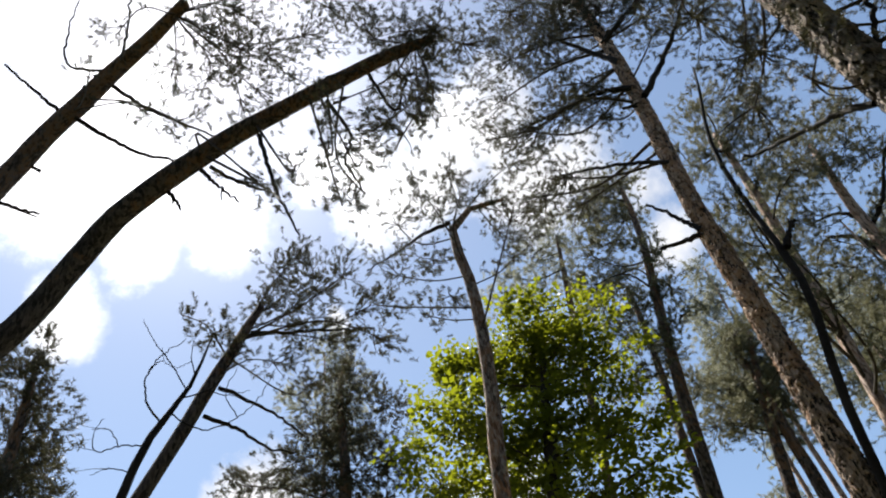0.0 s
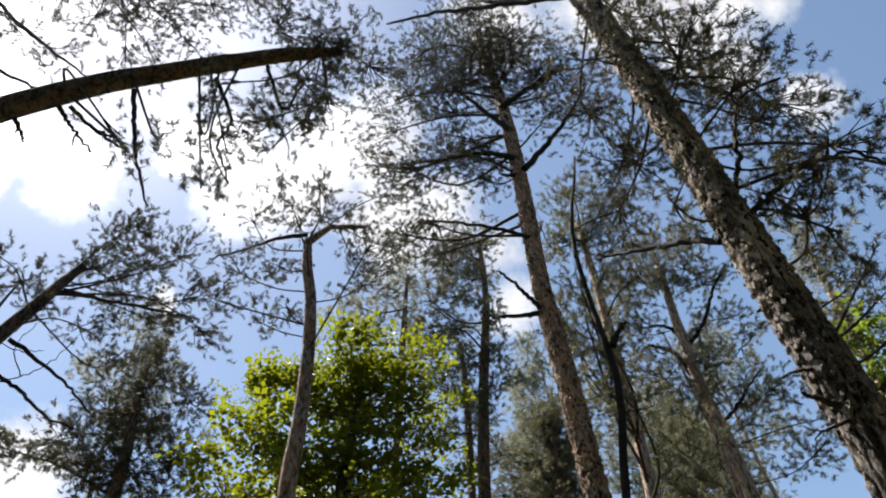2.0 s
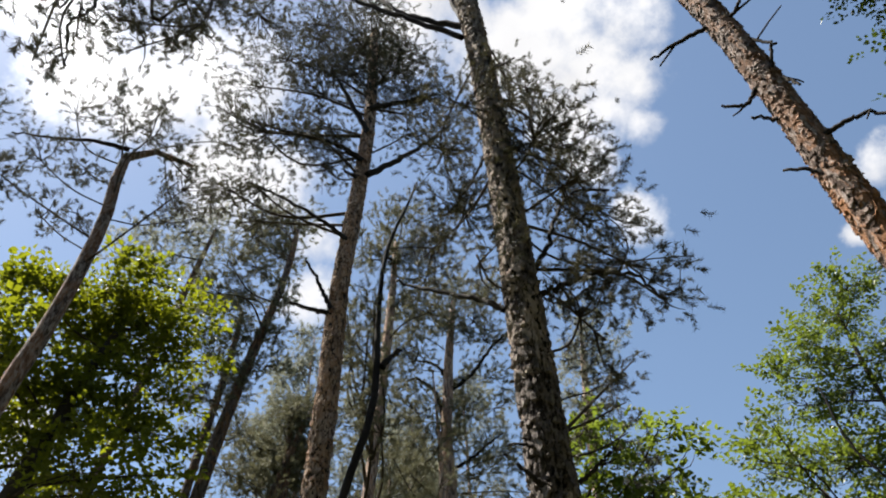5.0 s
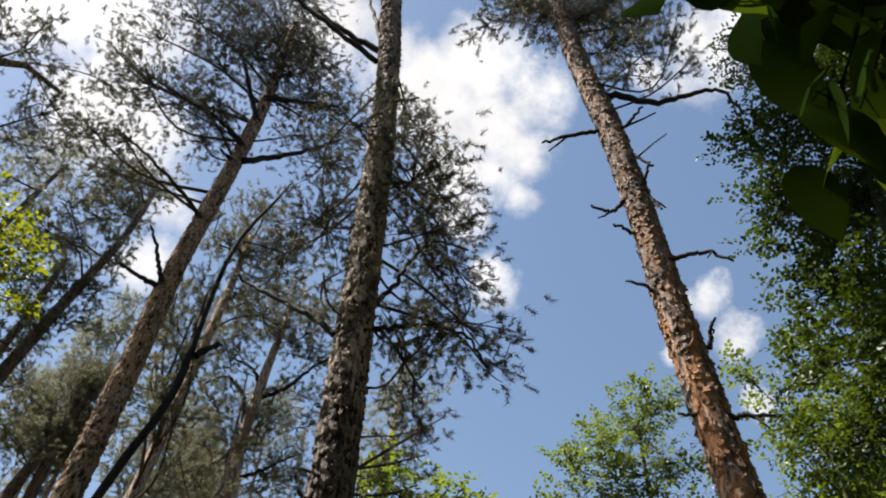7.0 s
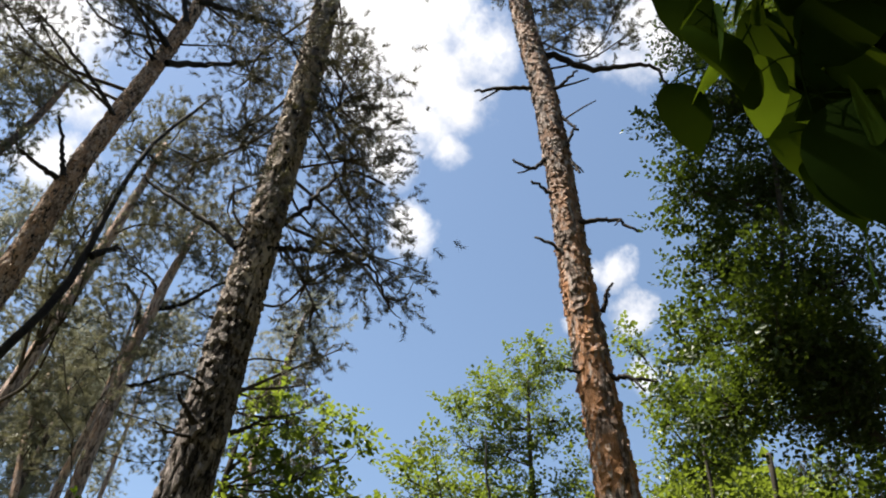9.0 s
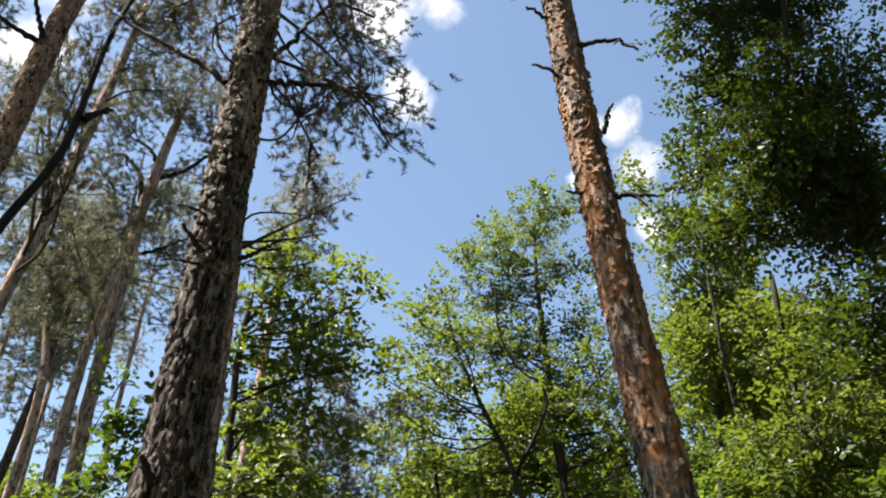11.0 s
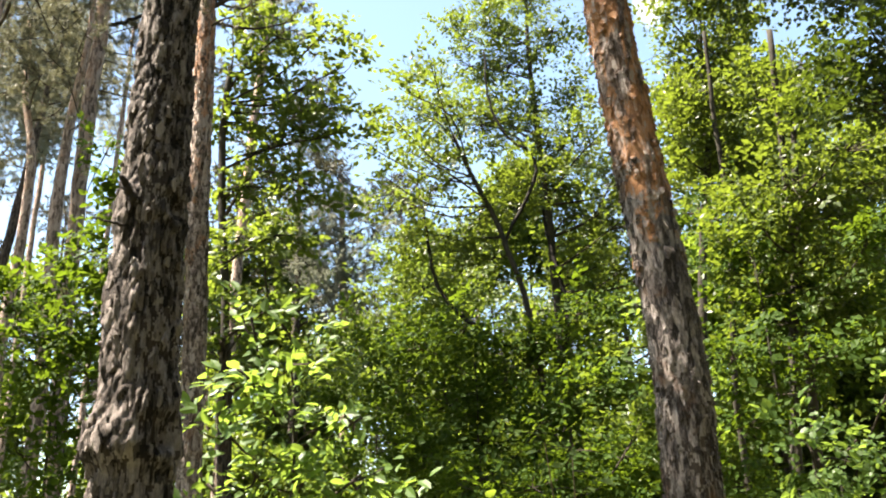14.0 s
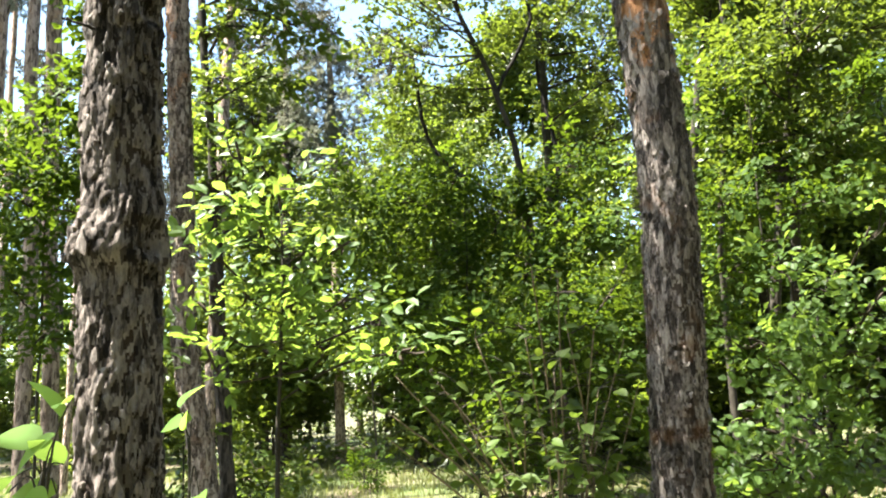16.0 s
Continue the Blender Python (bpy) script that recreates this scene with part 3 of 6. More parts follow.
def bark_scales(pts, mats, rough, seed, zones, foot=1.3, knobs=()):
    """Loose ragged scales on the bark of a trunk.
    Zones: from and to height, loose scales a square metre, width, height over width, thickness, looseness."""
    rs = np.random.RandomState(seed + 400)
    c = curve_points(pts, 400)
    heap = Heap()
    k = 7
    for z0, z1, many, wide, tall, thick, loose in zones:
        around = 2 * np.pi * np.interp((z0 + z1) / 2, c[:, 2], c[:, 3])
        n1 = int(many * around * (z1 - z0))
        a, z = rs.uniform(0, 2 * np.pi, n1), rs.uniform(z0, z1, n1)
        n = len(z)
        ax = np.stack([np.interp(z, c[:, 2], c[:, q]) for q in range(4)], -1)
        out = np.stack([np.cos(a), np.sin(a), 0 * a], -1)
        fac = np.array([girth(p, p[2], rough, seed, foot, knobs) for p in ax[:, :3] + out * ax[:, 3:4]])
        place = ax[:, :3] + out * (ax[:, 3] * fac)[:, None]
        side = np.stack([-np.sin(a), np.cos(a), 0 * a], -1)
        up = np.array([0, 0, 1.0])
        size = wide * np.exp(rs.randn(n) * 0.4)
        t = np.linspace(0, 2 * np.pi, k, endpoint=False)[None] + rs.uniform(-0.3, 0.3, (n, k))
        rad = size[:, None] * 0.55 * rs.uniform(0.45, 1.25, (n, k))
        stretch = tall * np.exp(rs.randn(n) * 0.2)
        px, py = np.cos(t) * rad, np.sin(t) * rad * stretch[:, None]
        lift = thick * np.exp(rs.randn(n) * 0.35)
        tip = lift[:, None] * (0.6 + loose * (-0.6 * py / (size * stretch)[:, None] * rs.uniform(-0.2, 1.3, (n, 1)) + rs.randn(n, 1) * 0.5 * px / size[:, None]) + 0.14 * rs.randn(n, k))
        bend = -px**2 / (2 * ax[:, 3:4])

        def at(x, y, h):
            return place[:, None, :] + side[:, None, :] * x[..., None] + up * y[..., None] + out[:, None, :] * (h + bend)[..., None]

        top = at(px, py, tip)
        low = at(px * 1.05, py * 1.05, np.full((n, k), -0.006))
        mid = at(np.zeros((n, 1)), np.zeros((n, 1)), (lift * 0.75)[:, None])[:, :1]
        bits = np.concatenate([top, low, mid], 1)
        q = np.arange(k)
        w = (q + 1) % k
        f = np.concatenate([np.stack([q, w, np.full(k, 2 * k)], -1), np.stack([k + q, k + w, w], -1), np.stack([k + q, w, q], -1)])
        heap.add(bits.reshape(-1, 3), (f[None] + (np.arange(n) * (2 * k + 1))[:, None, None]).reshape(-1, 3), 0)
    return heap.mesh("bark", mats)


def tree(name, label, trunk, bark, foliage, kinds, seed, density, crown=(), low=(), middle=(), high=(), top=(), crest=(), size=1.0, rise=0.35, sides=10, rings=24, group="", rough=0.1, scales=None, under=None, relief=0.0, smooth_from=99.0, knobs=(), crook=0.035, sag=0.1, flat=0.75, limb=1.0, face=(0.0, 0.0, 0.0)):
    """A tree: trunk, boughs to its lobes of foliage, and the crown."""
    rs = np.random.RandomState(seed)
    trunk = np.asarray(trunk, float)
    base = np.array([trunk[0][0], trunk[0][1], 0.0])
    t = trunk.copy()
    t[:, :3] -= base
    ob = thing(name, base, label, "tree", group)
    stem_ob = part_mesh("trunk", trunk_mesh("trunk", t, bark, sides, rings, rough, seed, 1.3, knobs, 0.0 if scales else crook, relief, under, smooth_from), ob)
    if scales:
        loose = part_mesh("bark", bark_scales(t, [bark], rough, seed, scales, 1.3, knobs), stem_ob)
        tagged(loose, "rough loose scales of bark", kind="stuff")
    fine = curve_points(t, 60)
    heap = Heap()
    for x, y, z, r in [*crown, *low, *middle, *high, *top, *crest]:
        c = np.array([x, y, z]) - base
        a = attach(fine, c, rise)
        k = bough_path(rs, a[:3], c, sag * np.linalg.norm(c - a[:3]) * 0.5)
        r0 = limb * min(a[3] * 0.45, 0.009 + 0.010 * np.linalg.norm(c - a[:3]))
        v, f = tube(k, np.linspace(r0, max(0.008, r0 * 0.35), len(k)), 5)
        part_mesh("bough", mesh_of("bough", v, tris(f), [bark if r0 > 0.045 else M_TWIG]), ob)
        n = max(4, int(density * (r / 0.1) ** 2))
        fill_lobe(heap, rs, k[-2], c, r * 1.15, n, kinds, size, 1, flat, face)
        for q in range(2, len(k) - 1):
            m = max(1, n // 8)
            p = k[q] + rs.randn(m, 3) * r * 0.35
            if q > 3:
                scatter(heap, kinds, rs, p, rs.randn(m, 3) + np.array([0, 0, 0.4]), np.full(m, size * 0.85), 1, face)
    if heap.n:
        part_mesh("crown", heap.mesh("crown", [M_TWIG, foliage]), ob)
    return ob


def bare_branch(ob, pts):
    """A dead branch or stub on a tree, through the rows (x, y, z, radius)."""
    rs = np.random.RandomState(int(abs(pts[0][2]) * 1000) % 9973)
    p = np.asarray(pts, float)
    p[:, :3] -= np.array(ob.location)
    c = curve_points(p, max(8, 6 * len(p)))
    long = np.linalg.norm(c[-1, :3] - c[0, :3])
    c[2:, :3] += rs.randn(len(c) - 2, 3) * min(0.006 + 0.07 * c[0, 3], 0.02 * long)
    bare = Heap()
    v, f = tube(c[:, :3], c[:, 3], 6)
    bare.add(v, tris(f), 0)
    if long < 0.7:
        # a broken spur to the side
        k = int(len(c) * rs.uniform(0.4, 0.7))
        d = (c[-1, :3] - c[0, :3]) / long + rs.randn(3) * 0.55
        v, f = tube(np.array([c[k, :3], c[k, :3] + d * long * 0.2, c[k, :3] + d * long * 0.38 + rs.randn(3) * 0.01]), [c[k, 3] * 0.7, c[k, 3] * 0.55, c[k, 3] * 0.4], 5)
        bare.add(v, tris(f), 0)
    return part_mesh("branch", bare.mesh("branch", [M_DEAD], True), ob, "dark bare branch")

# ---- the ground ----
def height(x, y):
    r = math.hypot(x, y)
    return 0.10 * noise.noise(Vector((x * 0.25, y * 0.25, 3.0))) * min(1.0, r / 4) + 0.5 * noise.noise(Vector((x * 0.03, y * 0.03, 8.0))) * min(1.0, max(0.0, r - 12) / 30)


def ground():
    rings = np.r_[0.0, np.geomspace(0.5, 900.0, 90)]
    sides = 128
    v = [(0, 0, 0)]
    for r in rings[1:]:
        for a in np.linspace(0, 2 * np.pi, sides, endpoint=False):
            x, y = r * math.cos(a), r * math.sin(a)
            v.append((x, y, height(x, y)))
    f = []
    for j in range(sides):
        f.append((0, 1 + j, 1 + (j + 1) % sides))
    for i in range(len(rings) - 2):
        for j in range(sides):
            a, b = 1 + i * sides + j, 1 + i * sides + (j + 1) % sides
            f += [(a, a + sides, b + sides), (a, b + sides, b)]
    ob = new("ground", mesh_of("ground", v, f, [M_GROUND]))
    tagged(ob, "uneven forest floor of moss, grass and brown litter", "ground", kind="structure")


ground()

# ---- the trees: trunk rows (x, y, z, radius); foliage lobes (x, y, z, radius) ----
# swellings of the old pine: height, strength, length
KNOBS = [(2.05, 0.17, 0.13), (2.95, 0.11, 0.12), (2.5, 0.04, 0.14)]
KNOBS += [(3.08, 0.15, 0.10, 235.0, 45.0), (2.98, -0.34, 0.075, 245.0, 26.0), (2.07, 0.14, 0.16, 150.0, 40.0), (2.20, 0.16, 0.10, 240.0, 40.0), (2.08, -0.32, 0.09, 243.0, 24.0), (2.09, 0.07, 0.12, 195.0, 60.0)]
old = tree("pine_tree", "tall old pine with thick grey furrowed bark standing close by",
     [(2.62, 1.10, -0.15, 0.175), (2.62, 1.11, 1.29, 0.140), (2.61, 1.13, 2.11, 0.140), (2.61, 1.15, 3.76, 0.122), (2.61, 1.14, 4.78, 0.113), (2.60, 1.13, 5.71, 0.109), (2.55, 1.13, 8.66, 0.102), (2.51, 1.20, 10.34, 0.102), (2.46, 1.30, 12.00, 0.075), (2.43, 1.37, 13.60, 0.030)],
     M_BARK, M_NEEDLE, TUFTS, under=M_CREVICE_SHADE, relief=0.0185, scales=[(0.6, 4.0, 160, 0.015, 2.2, 0.007, 0.9), (4.0, 12.0, 700, 0.026, 1.5, 0.010, 1.0)], knobs=KNOBS, density=6.3, sides=132, rings=1250, rough=0.12, rise=0.15, limb=0.6, size=0.68, seed=11,
     low=[(2.75, 0.81, 5.32, 0.28), (2.35, 1.30, 5.67, 0.23), (3.53, 0.87, 5.68, 0.23), (3.60, 0.39, 5.88, 0.23), (3.57, 0.97, 6.18, 0.24), (3.56, 0.75, 6.38, 0.24), (2.73, 0.69, 6.47, 0.31), (3.79, 0.54, 6.50, 0.44), (2.56, 0.79, 6.95, 0.36), (3.66, 0.80, 7.02, 0.36), (3.30, 2.15, 7.03, 0.31)],
     middle=[(2.70, 0.84, 7.04, 0.31), (3.79, 0.70, 7.24, 0.41), (2.35, 1.28, 7.49, 0.32), (3.41, 1.93, 7.61, 0.32), (3.64, 0.91, 7.72, 0.36), (3.53, 1.93, 7.73, 0.45), (3.58, 0.72, 7.96, 0.31), (3.55, 1.98, 8.77, 0.46), (3.50, 0.91, 9.11, 0.31), (3.76, 1.25, 9.41, 0.45)])
bare_branch(old, [(2.50, 1.15, 4.09, 0.020), (2.45, 1.19, 4.13, 0.014), (2.40, 1.24, 4.19, 0.008)])
bare_branch(old, [(2.56, 1.00, 4.09, 0.015), (2.57, 0.92, 4.14, 0.011), (2.58, 0.82, 4.21, 0.006)])
bare_branch(old, [(2.49, 1.17, 4.31, 0.010), (2.43, 1.23, 4.31, 0.007), (2.39, 1.28, 4.30, 0.004)])
bare_branch(old, [(2.49, 1.16, 4.02, 0.009), (2.43, 1.24, 4.00, 0.006), (2.38, 1.29, 3.97, 0.003)])
bare_branch(old, [(2.50, 1.14, 2.97, 0.027), (2.46, 1.17, 3.01, 0.019), (2.42, 1.20, 3.07, 0.011)])
bare_branch(old, [(2.48, 1.20, 2.89, 0.007), (2.43, 1.24, 2.89, 0.005), (2.39, 1.28, 2.89, 0.003)])
bare_branch(old, [(2.46, 1.13, 7.99, 0.021), (2.48, 1.00, 8.01, 0.015), (2.51, 0.86, 8.06, 0.008)])
bare_branch(old, [(2.56, 1.24, 5.34, 0.024), (2.60, 1.42, 5.56, 0.019), (2.59, 1.74, 5.79, 0.014), (2.60, 2.03, 6.04, 0.008)])
bare_branch(old, [(2.63, 1.06, 5.41, 0.021), (2.79, 0.91, 5.59, 0.018), (2.98, 0.68, 5.76, 0.015), (3.16, 0.49, 5.79, 0.011), (3.31, 0.37, 5.63, 0.008)])
bare_branch(old, [(2.50, 1.25, 8.86, 0.031), (2.38, 1.79, 9.61, 0.027), (2.24, 2.44, 10.55, 0.021), (2.06, 3.16, 11.41, 0.014)])
bare_branch(old, [(2.54, 1.16, 8.80, 0.043), (2.65, 1.34, 9.96, 0.030), (2.74, 1.56, 11.09, 0.014)])
bare_branch(old, [(2.54, 1.15, 9.04, 0.038), (2.48, 1.73, 9.76, 0.027), (2.42, 2.31, 10.94, 0.013)])
bare_branch(old, [(2.64, 1.03, 5.66, 0.018), (2.78, 0.94, 6.01, 0.016), (2.89, 0.87, 6.36, 0.014), (3.05, 0.72, 6.74, 0.012), (3.24, 0.49, 6.85, 0.009)])
# crown lobes of radius 0.60 are unseen, added to shade the tall oak
old = tree("pine_tree", "slender pine with flaking orange and grey bark and dead branch stubs",
     [(3.68, -1.14, -0.15, 0.175), (3.69, -1.14, 1.06, 0.140), (3.68, -1.20, 2.56, 0.140), (3.69, -1.14, 3.86, 0.130), (3.71, -1.07, 5.79, 0.124), (3.69, -0.99, 9.07, 0.124), (3.71, -0.86, 10.81, 0.123), (3.72, -0.80, 12.90, 0.105), (3.83, -0.79, 15.20, 0.040)],
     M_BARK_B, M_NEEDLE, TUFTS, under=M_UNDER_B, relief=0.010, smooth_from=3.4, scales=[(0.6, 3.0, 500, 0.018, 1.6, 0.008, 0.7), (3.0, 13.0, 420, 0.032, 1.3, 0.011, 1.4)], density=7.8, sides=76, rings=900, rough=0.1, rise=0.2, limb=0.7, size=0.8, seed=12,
     low=[(3.39, -1.92, 9.80, 0.18), (3.49, -1.34, 9.95, 0.22), (3.39, -1.57, 10.19, 0.25), (3.46, -2.00, 10.70, 0.26), (3.65, -1.26, 11.03, 0.28), (3.44, -1.77, 11.24, 0.31), (3.64, -1.11, 11.98, 0.30), (3.38, -2.16, 12.13, 0.33), (3.66, -0.53, 12.19, 0.34), (3.34, -1.67, 12.66, 0.46), (4.03, 0.33, 12.85, 0.25)],
     middle=[(3.80, -0.11, 12.89, 0.33), (3.44, -0.99, 13.43, 0.49), (4.29, -0.59, 14.20, 0.60), (3.26, -1.43, 14.31, 0.52), (4.99, -1.29, 14.60, 0.60), (4.49, -1.89, 14.80, 0.60), (5.28, -1.99, 15.20, 0.60), (3.97, -0.50, 15.26, 0.58), (3.88, -1.19, 15.40, 0.60), (4.68, -0.39, 15.60, 0.60)])
bare_branch(old, [(3.66, -0.93, 9.07, 0.026), (3.74, -0.53, 9.17, 0.020), (3.78, -0.28, 9.15, 0.013)])
bare_branch(old, [(3.65, -0.94, 8.90, 0.026), (3.56, -1.14, 8.98, 0.019), (3.47, -1.30, 9.12, 0.013)])
bare_branch(old, [(3.63, -1.01, 8.76, 0.019), (3.57, -1.13, 8.37, 0.015), (3.51, -1.22, 8.12, 0.012)])
bare_branch(old, [(3.65, -1.03, 7.79, 0.023), (3.58, -1.12, 8.00, 0.017), (3.52, -1.20, 8.19, 0.012)])
bare_branch(old, [(3.67, -0.92, 7.87, 0.023), (3.68, -0.78, 7.72, 0.017), (3.70, -0.61, 7.85, 0.012)])
bare_branch(old, [(3.64, -1.05, 7.85, 0.020), (3.58, -1.14, 7.69, 0.015), (3.53, -1.18, 7.49, 0.011)])
bare_branch(old, [(3.67, -0.96, 7.31, 0.019), (3.66, -0.85, 7.43, 0.015), (3.66, -0.76, 7.51, 0.011)])
bare_branch(old, [(3.62, -1.11, 6.92, 0.023), (3.52, -1.37, 6.86, 0.016), (3.44, -1.52, 6.65, 0.010)])
bare_branch(old, [(3.66, -1.06, 6.13, 0.028), (3.65, -0.98, 6.54, 0.023), (3.66, -0.89, 6.67, 0.016), (3.68, -0.74, 6.78, 0.010)])
bare_branch(old, [(3.62, -1.19, 5.93, 0.020), (3.57, -1.23, 6.08, 0.015), (3.52, -1.28, 6.14, 0.009)])
bare_branch(old, [(3.66, -1.06, 5.37, 0.019), (3.66, -0.94, 5.40, 0.014), (3.65, -0.86, 5.40, 0.008)])
bare_branch(old, [(3.64, -1.13, 5.35, 0.025), (3.55, -1.31, 5.27, 0.016), (3.48, -1.43, 5.20, 0.008)])
bare_branch(old, [(3.70, -0.95, 9.85, 0.045), (3.67, -1.16, 9.77, 0.039), (3.62, -1.50, 9.45, 0.032), (3.55, -1.84, 9.40, 0.026), (3.51, -2.10, 9.39, 0.020), (3.51, -2.25, 8.86, 0.014)])
old = tree("pine_tree", "tall pine with orange bark and a broad dark crown",
     [(4.65, 4.18, -0.15, 0.149), (4.72, 4.14, 5.95, 0.120), (4.78, 4.11, 7.71, 0.120), (4.79, 4.09, 8.78, 0.113), (4.87, 3.94, 11.05, 0.106), (4.91, 3.86, 12.53, 0.101), (4.88, 3.81, 15.90, 0.075)],
     M_BARK_C, M_NEEDLE, TUFTS, under=M_CREVICE_SHADE, relief=0.010, scales=[(3.0, 12.5, 450, 0.034, 1.5, 0.010, 0.9)], density=5.2, sides=56, rings=800, rough=0.1, rise=0.12, limb=1.0, size=0.75, seed=13,
     low=[(3.70, 4.87, 10.43, 0.42), (4.32, 5.38, 10.57, 0.42), (3.72, 5.53, 10.85, 0.42), (4.54, 4.38, 11.47, 0.42), (3.62, 4.96, 11.60, 0.42), (4.67, 4.29, 11.98, 0.34), (4.18, 4.88, 12.03, 0.42), (4.22, 4.13, 12.08, 0.42), (3.70, 5.15, 12.11, 0.43), (5.05, 3.13, 12.14, 0.38), (4.49, 4.98, 12.66, 0.45), (3.58, 5.88, 12.98, 0.32), (3.60, 5.35, 13.23, 0.41), (5.86, 2.89, 13.32, 0.42), (4.29, 4.49, 13.33, 0.55)],
     middle=[(5.43, 2.87, 13.51, 0.51), (5.38, 3.05, 13.64, 0.46), (4.39, 4.04, 13.79, 0.56), (3.66, 4.90, 13.85, 0.52), (4.87, 3.57, 13.97, 0.57), (4.16, 4.49, 14.00, 0.52), (5.24, 4.04, 14.13, 0.42), (5.10, 3.40, 14.38, 0.58), (4.61, 3.96, 14.86, 0.60), (3.86, 4.59, 15.15, 0.51), (5.40, 3.44, 15.61, 0.74), (4.27, 4.71, 15.71, 0.69), (4.42, 3.60, 16.15, 0.74), (5.08, 4.24, 16.36, 0.83)])
bare_branch(old, [(4.67, 4.09, 8.50, 0.033), (4.58, 4.21, 8.88, 0.024), (4.44, 4.38, 9.33, 0.014)])
bare_branch(old, [(4.65, 4.12, 8.45, 0.036), (4.50, 4.33, 8.51, 0.025), (4.38, 4.49, 8.57, 0.013)])
bare_branch(old, [(4.74, 3.97, 9.76, 0.033), (4.55, 4.23, 10.07, 0.027), (4.25, 4.63, 10.46, 0.022), (3.89, 5.12, 10.82, 0.016)])
bare_branch(old, [(4.77, 3.90, 11.13, 0.040), (4.72, 3.98, 11.20, 0.028), (4.65, 4.06, 11.26, 0.016)])
bare_branch(old, [(4.85, 3.79, 11.23, 0.052), (5.08, 3.47, 11.62, 0.041), (5.38, 3.04, 12.24, 0.030), (5.60, 2.72, 12.78, 0.018)])
bare_branch(old, [(4.81, 3.84, 11.54, 0.049), (4.60, 4.12, 11.87, 0.039), (4.19, 4.67, 12.08, 0.028), (3.78, 5.24, 12.29, 0.017)])
bare_branch(old, [(4.83, 3.80, 12.29, 0.052), (4.63, 4.05, 13.16, 0.036), (4.38, 4.35, 14.23, 0.019)])
bare_branch(old, [(4.80, 3.81, 12.97, 0.054), (5.06, 3.44, 13.26, 0.037), (5.47, 2.87, 13.67, 0.019)])
old = tree("dead_tree", "bare dark dead snag with a broken crooked top",
     [(4.30, 4.53, -0.15, 0.050), (4.76, 3.83, 6.00, 0.040), (4.88, 3.68, 6.80, 0.040), (4.99, 3.62, 7.67, 0.039), (5.00, 3.68, 8.37, 0.033), (5.08, 3.60, 9.44, 0.027), (5.14, 3.49, 10.09, 0.024), (5.30, 3.21, 11.17, 0.015)],
     M_DEAD, M_NEEDLE, TUFTS, density=3.0, crook=0.05, seed=14,
     crown=[])
bare_branch(old, [(5.01, 3.58, 7.66, 0.044), (5.06, 3.52, 7.80, 0.032), (5.15, 3.42, 7.94, 0.019)])
tree("pine_tree", "thin brown pine standing behind the dead snag",
     [(6.70, 5.25, -0.15, 0.098), (6.89, 4.96, 7.17, 0.078), (6.98, 4.81, 8.79, 0.078), (7.04, 4.71, 10.53, 0.071), (7.07, 4.65, 11.43, 0.056), (7.09, 4.61, 12.45, 0.045)],
     M_BARK_P, M_NEEDLE_SUN, TUFTS, density=6.5, size=0.9, seed=15,
     crown=[(5.34, 4.32, 9.09, 0.28), (5.38, 4.01, 8.65, 0.26), (5.82, 4.54, 8.88, 0.29), (5.61, 4.03, 8.09, 0.24), (5.05, 3.72, 8.80, 0.26), (5.62, 4.24, 7.94, 0.26), (5.79, 4.61, 8.57, 0.24), (5.78, 4.10, 8.62, 0.27), (5.79, 4.06, 7.68, 0.26), (7.15, 3.90, 10.49, 0.30), (7.17, 4.58, 11.04, 0.32), (6.97, 4.57, 11.86, 0.38), (6.70, 4.95, 11.99, 0.29), (7.69, 4.11, 12.01, 0.39), (7.11, 4.25, 12.14, 0.39), (7.22, 3.77, 12.40, 0.39), (6.86, 5.19, 12.94, 0.26), (7.20, 4.87, 13.26, 0.37), (7.26, 4.58, 13.55, 0.37)])
old = tree("pine_tree", "pine with forked bare lower boughs and a light crown",
     [(8.97, 4.48, -0.15, 0.127), (8.96, 4.49, 0.89, 0.102), (8.90, 4.63, 4.52, 0.096), (8.89, 4.68, 7.96, 0.096), (8.91, 4.61, 10.58, 0.088), (8.99, 4.42, 12.50, 0.049)],
     M_BARK_P, M_NEEDLE_SUN, TUFTS, density=5.2, sides=16, rings=50, limb=0.4, rise=0.05, seed=16,
     low=[(9.34, 3.74, 7.93, 0.34), (10.07, 3.39, 8.59, 0.34), (8.87, 3.57, 8.78, 0.34), (9.54, 4.47, 9.02, 0.34), (8.91, 4.63, 9.41, 0.34), (8.23, 4.90, 9.71, 0.34), (9.00, 4.45, 9.94, 0.34), (8.44, 4.91, 10.33, 0.28), (9.76, 4.03, 10.35, 0.34), (8.85, 5.43, 10.43, 0.24), (9.47, 3.95, 10.77, 0.30)],
     middle=[(9.30, 4.42, 10.80, 0.35), (8.32, 4.94, 10.99, 0.34), (8.13, 5.08, 11.07, 0.34), (9.33, 3.94, 11.57, 0.42), (8.28, 5.15, 11.58, 0.35), (8.72, 4.45, 11.82, 0.41), (8.98, 3.99, 11.87, 0.42), (8.95, 4.76, 12.60, 0.44), (8.61, 5.56, 12.62, 0.33), (9.52, 3.91, 12.92, 0.34), (9.39, 4.47, 13.36, 0.40)])
bare_branch(old, [(8.87, 4.73, 9.87, 0.042), (8.80, 4.86, 10.45, 0.034), (8.67, 5.12, 10.69, 0.025), (8.50, 5.46, 10.38, 0.014)])
bare_branch(old, [(8.91, 4.64, 10.33, 0.043), (9.09, 4.24, 10.71, 0.034), (9.29, 3.83, 11.36, 0.026), (9.44, 3.51, 11.72, 0.016)])
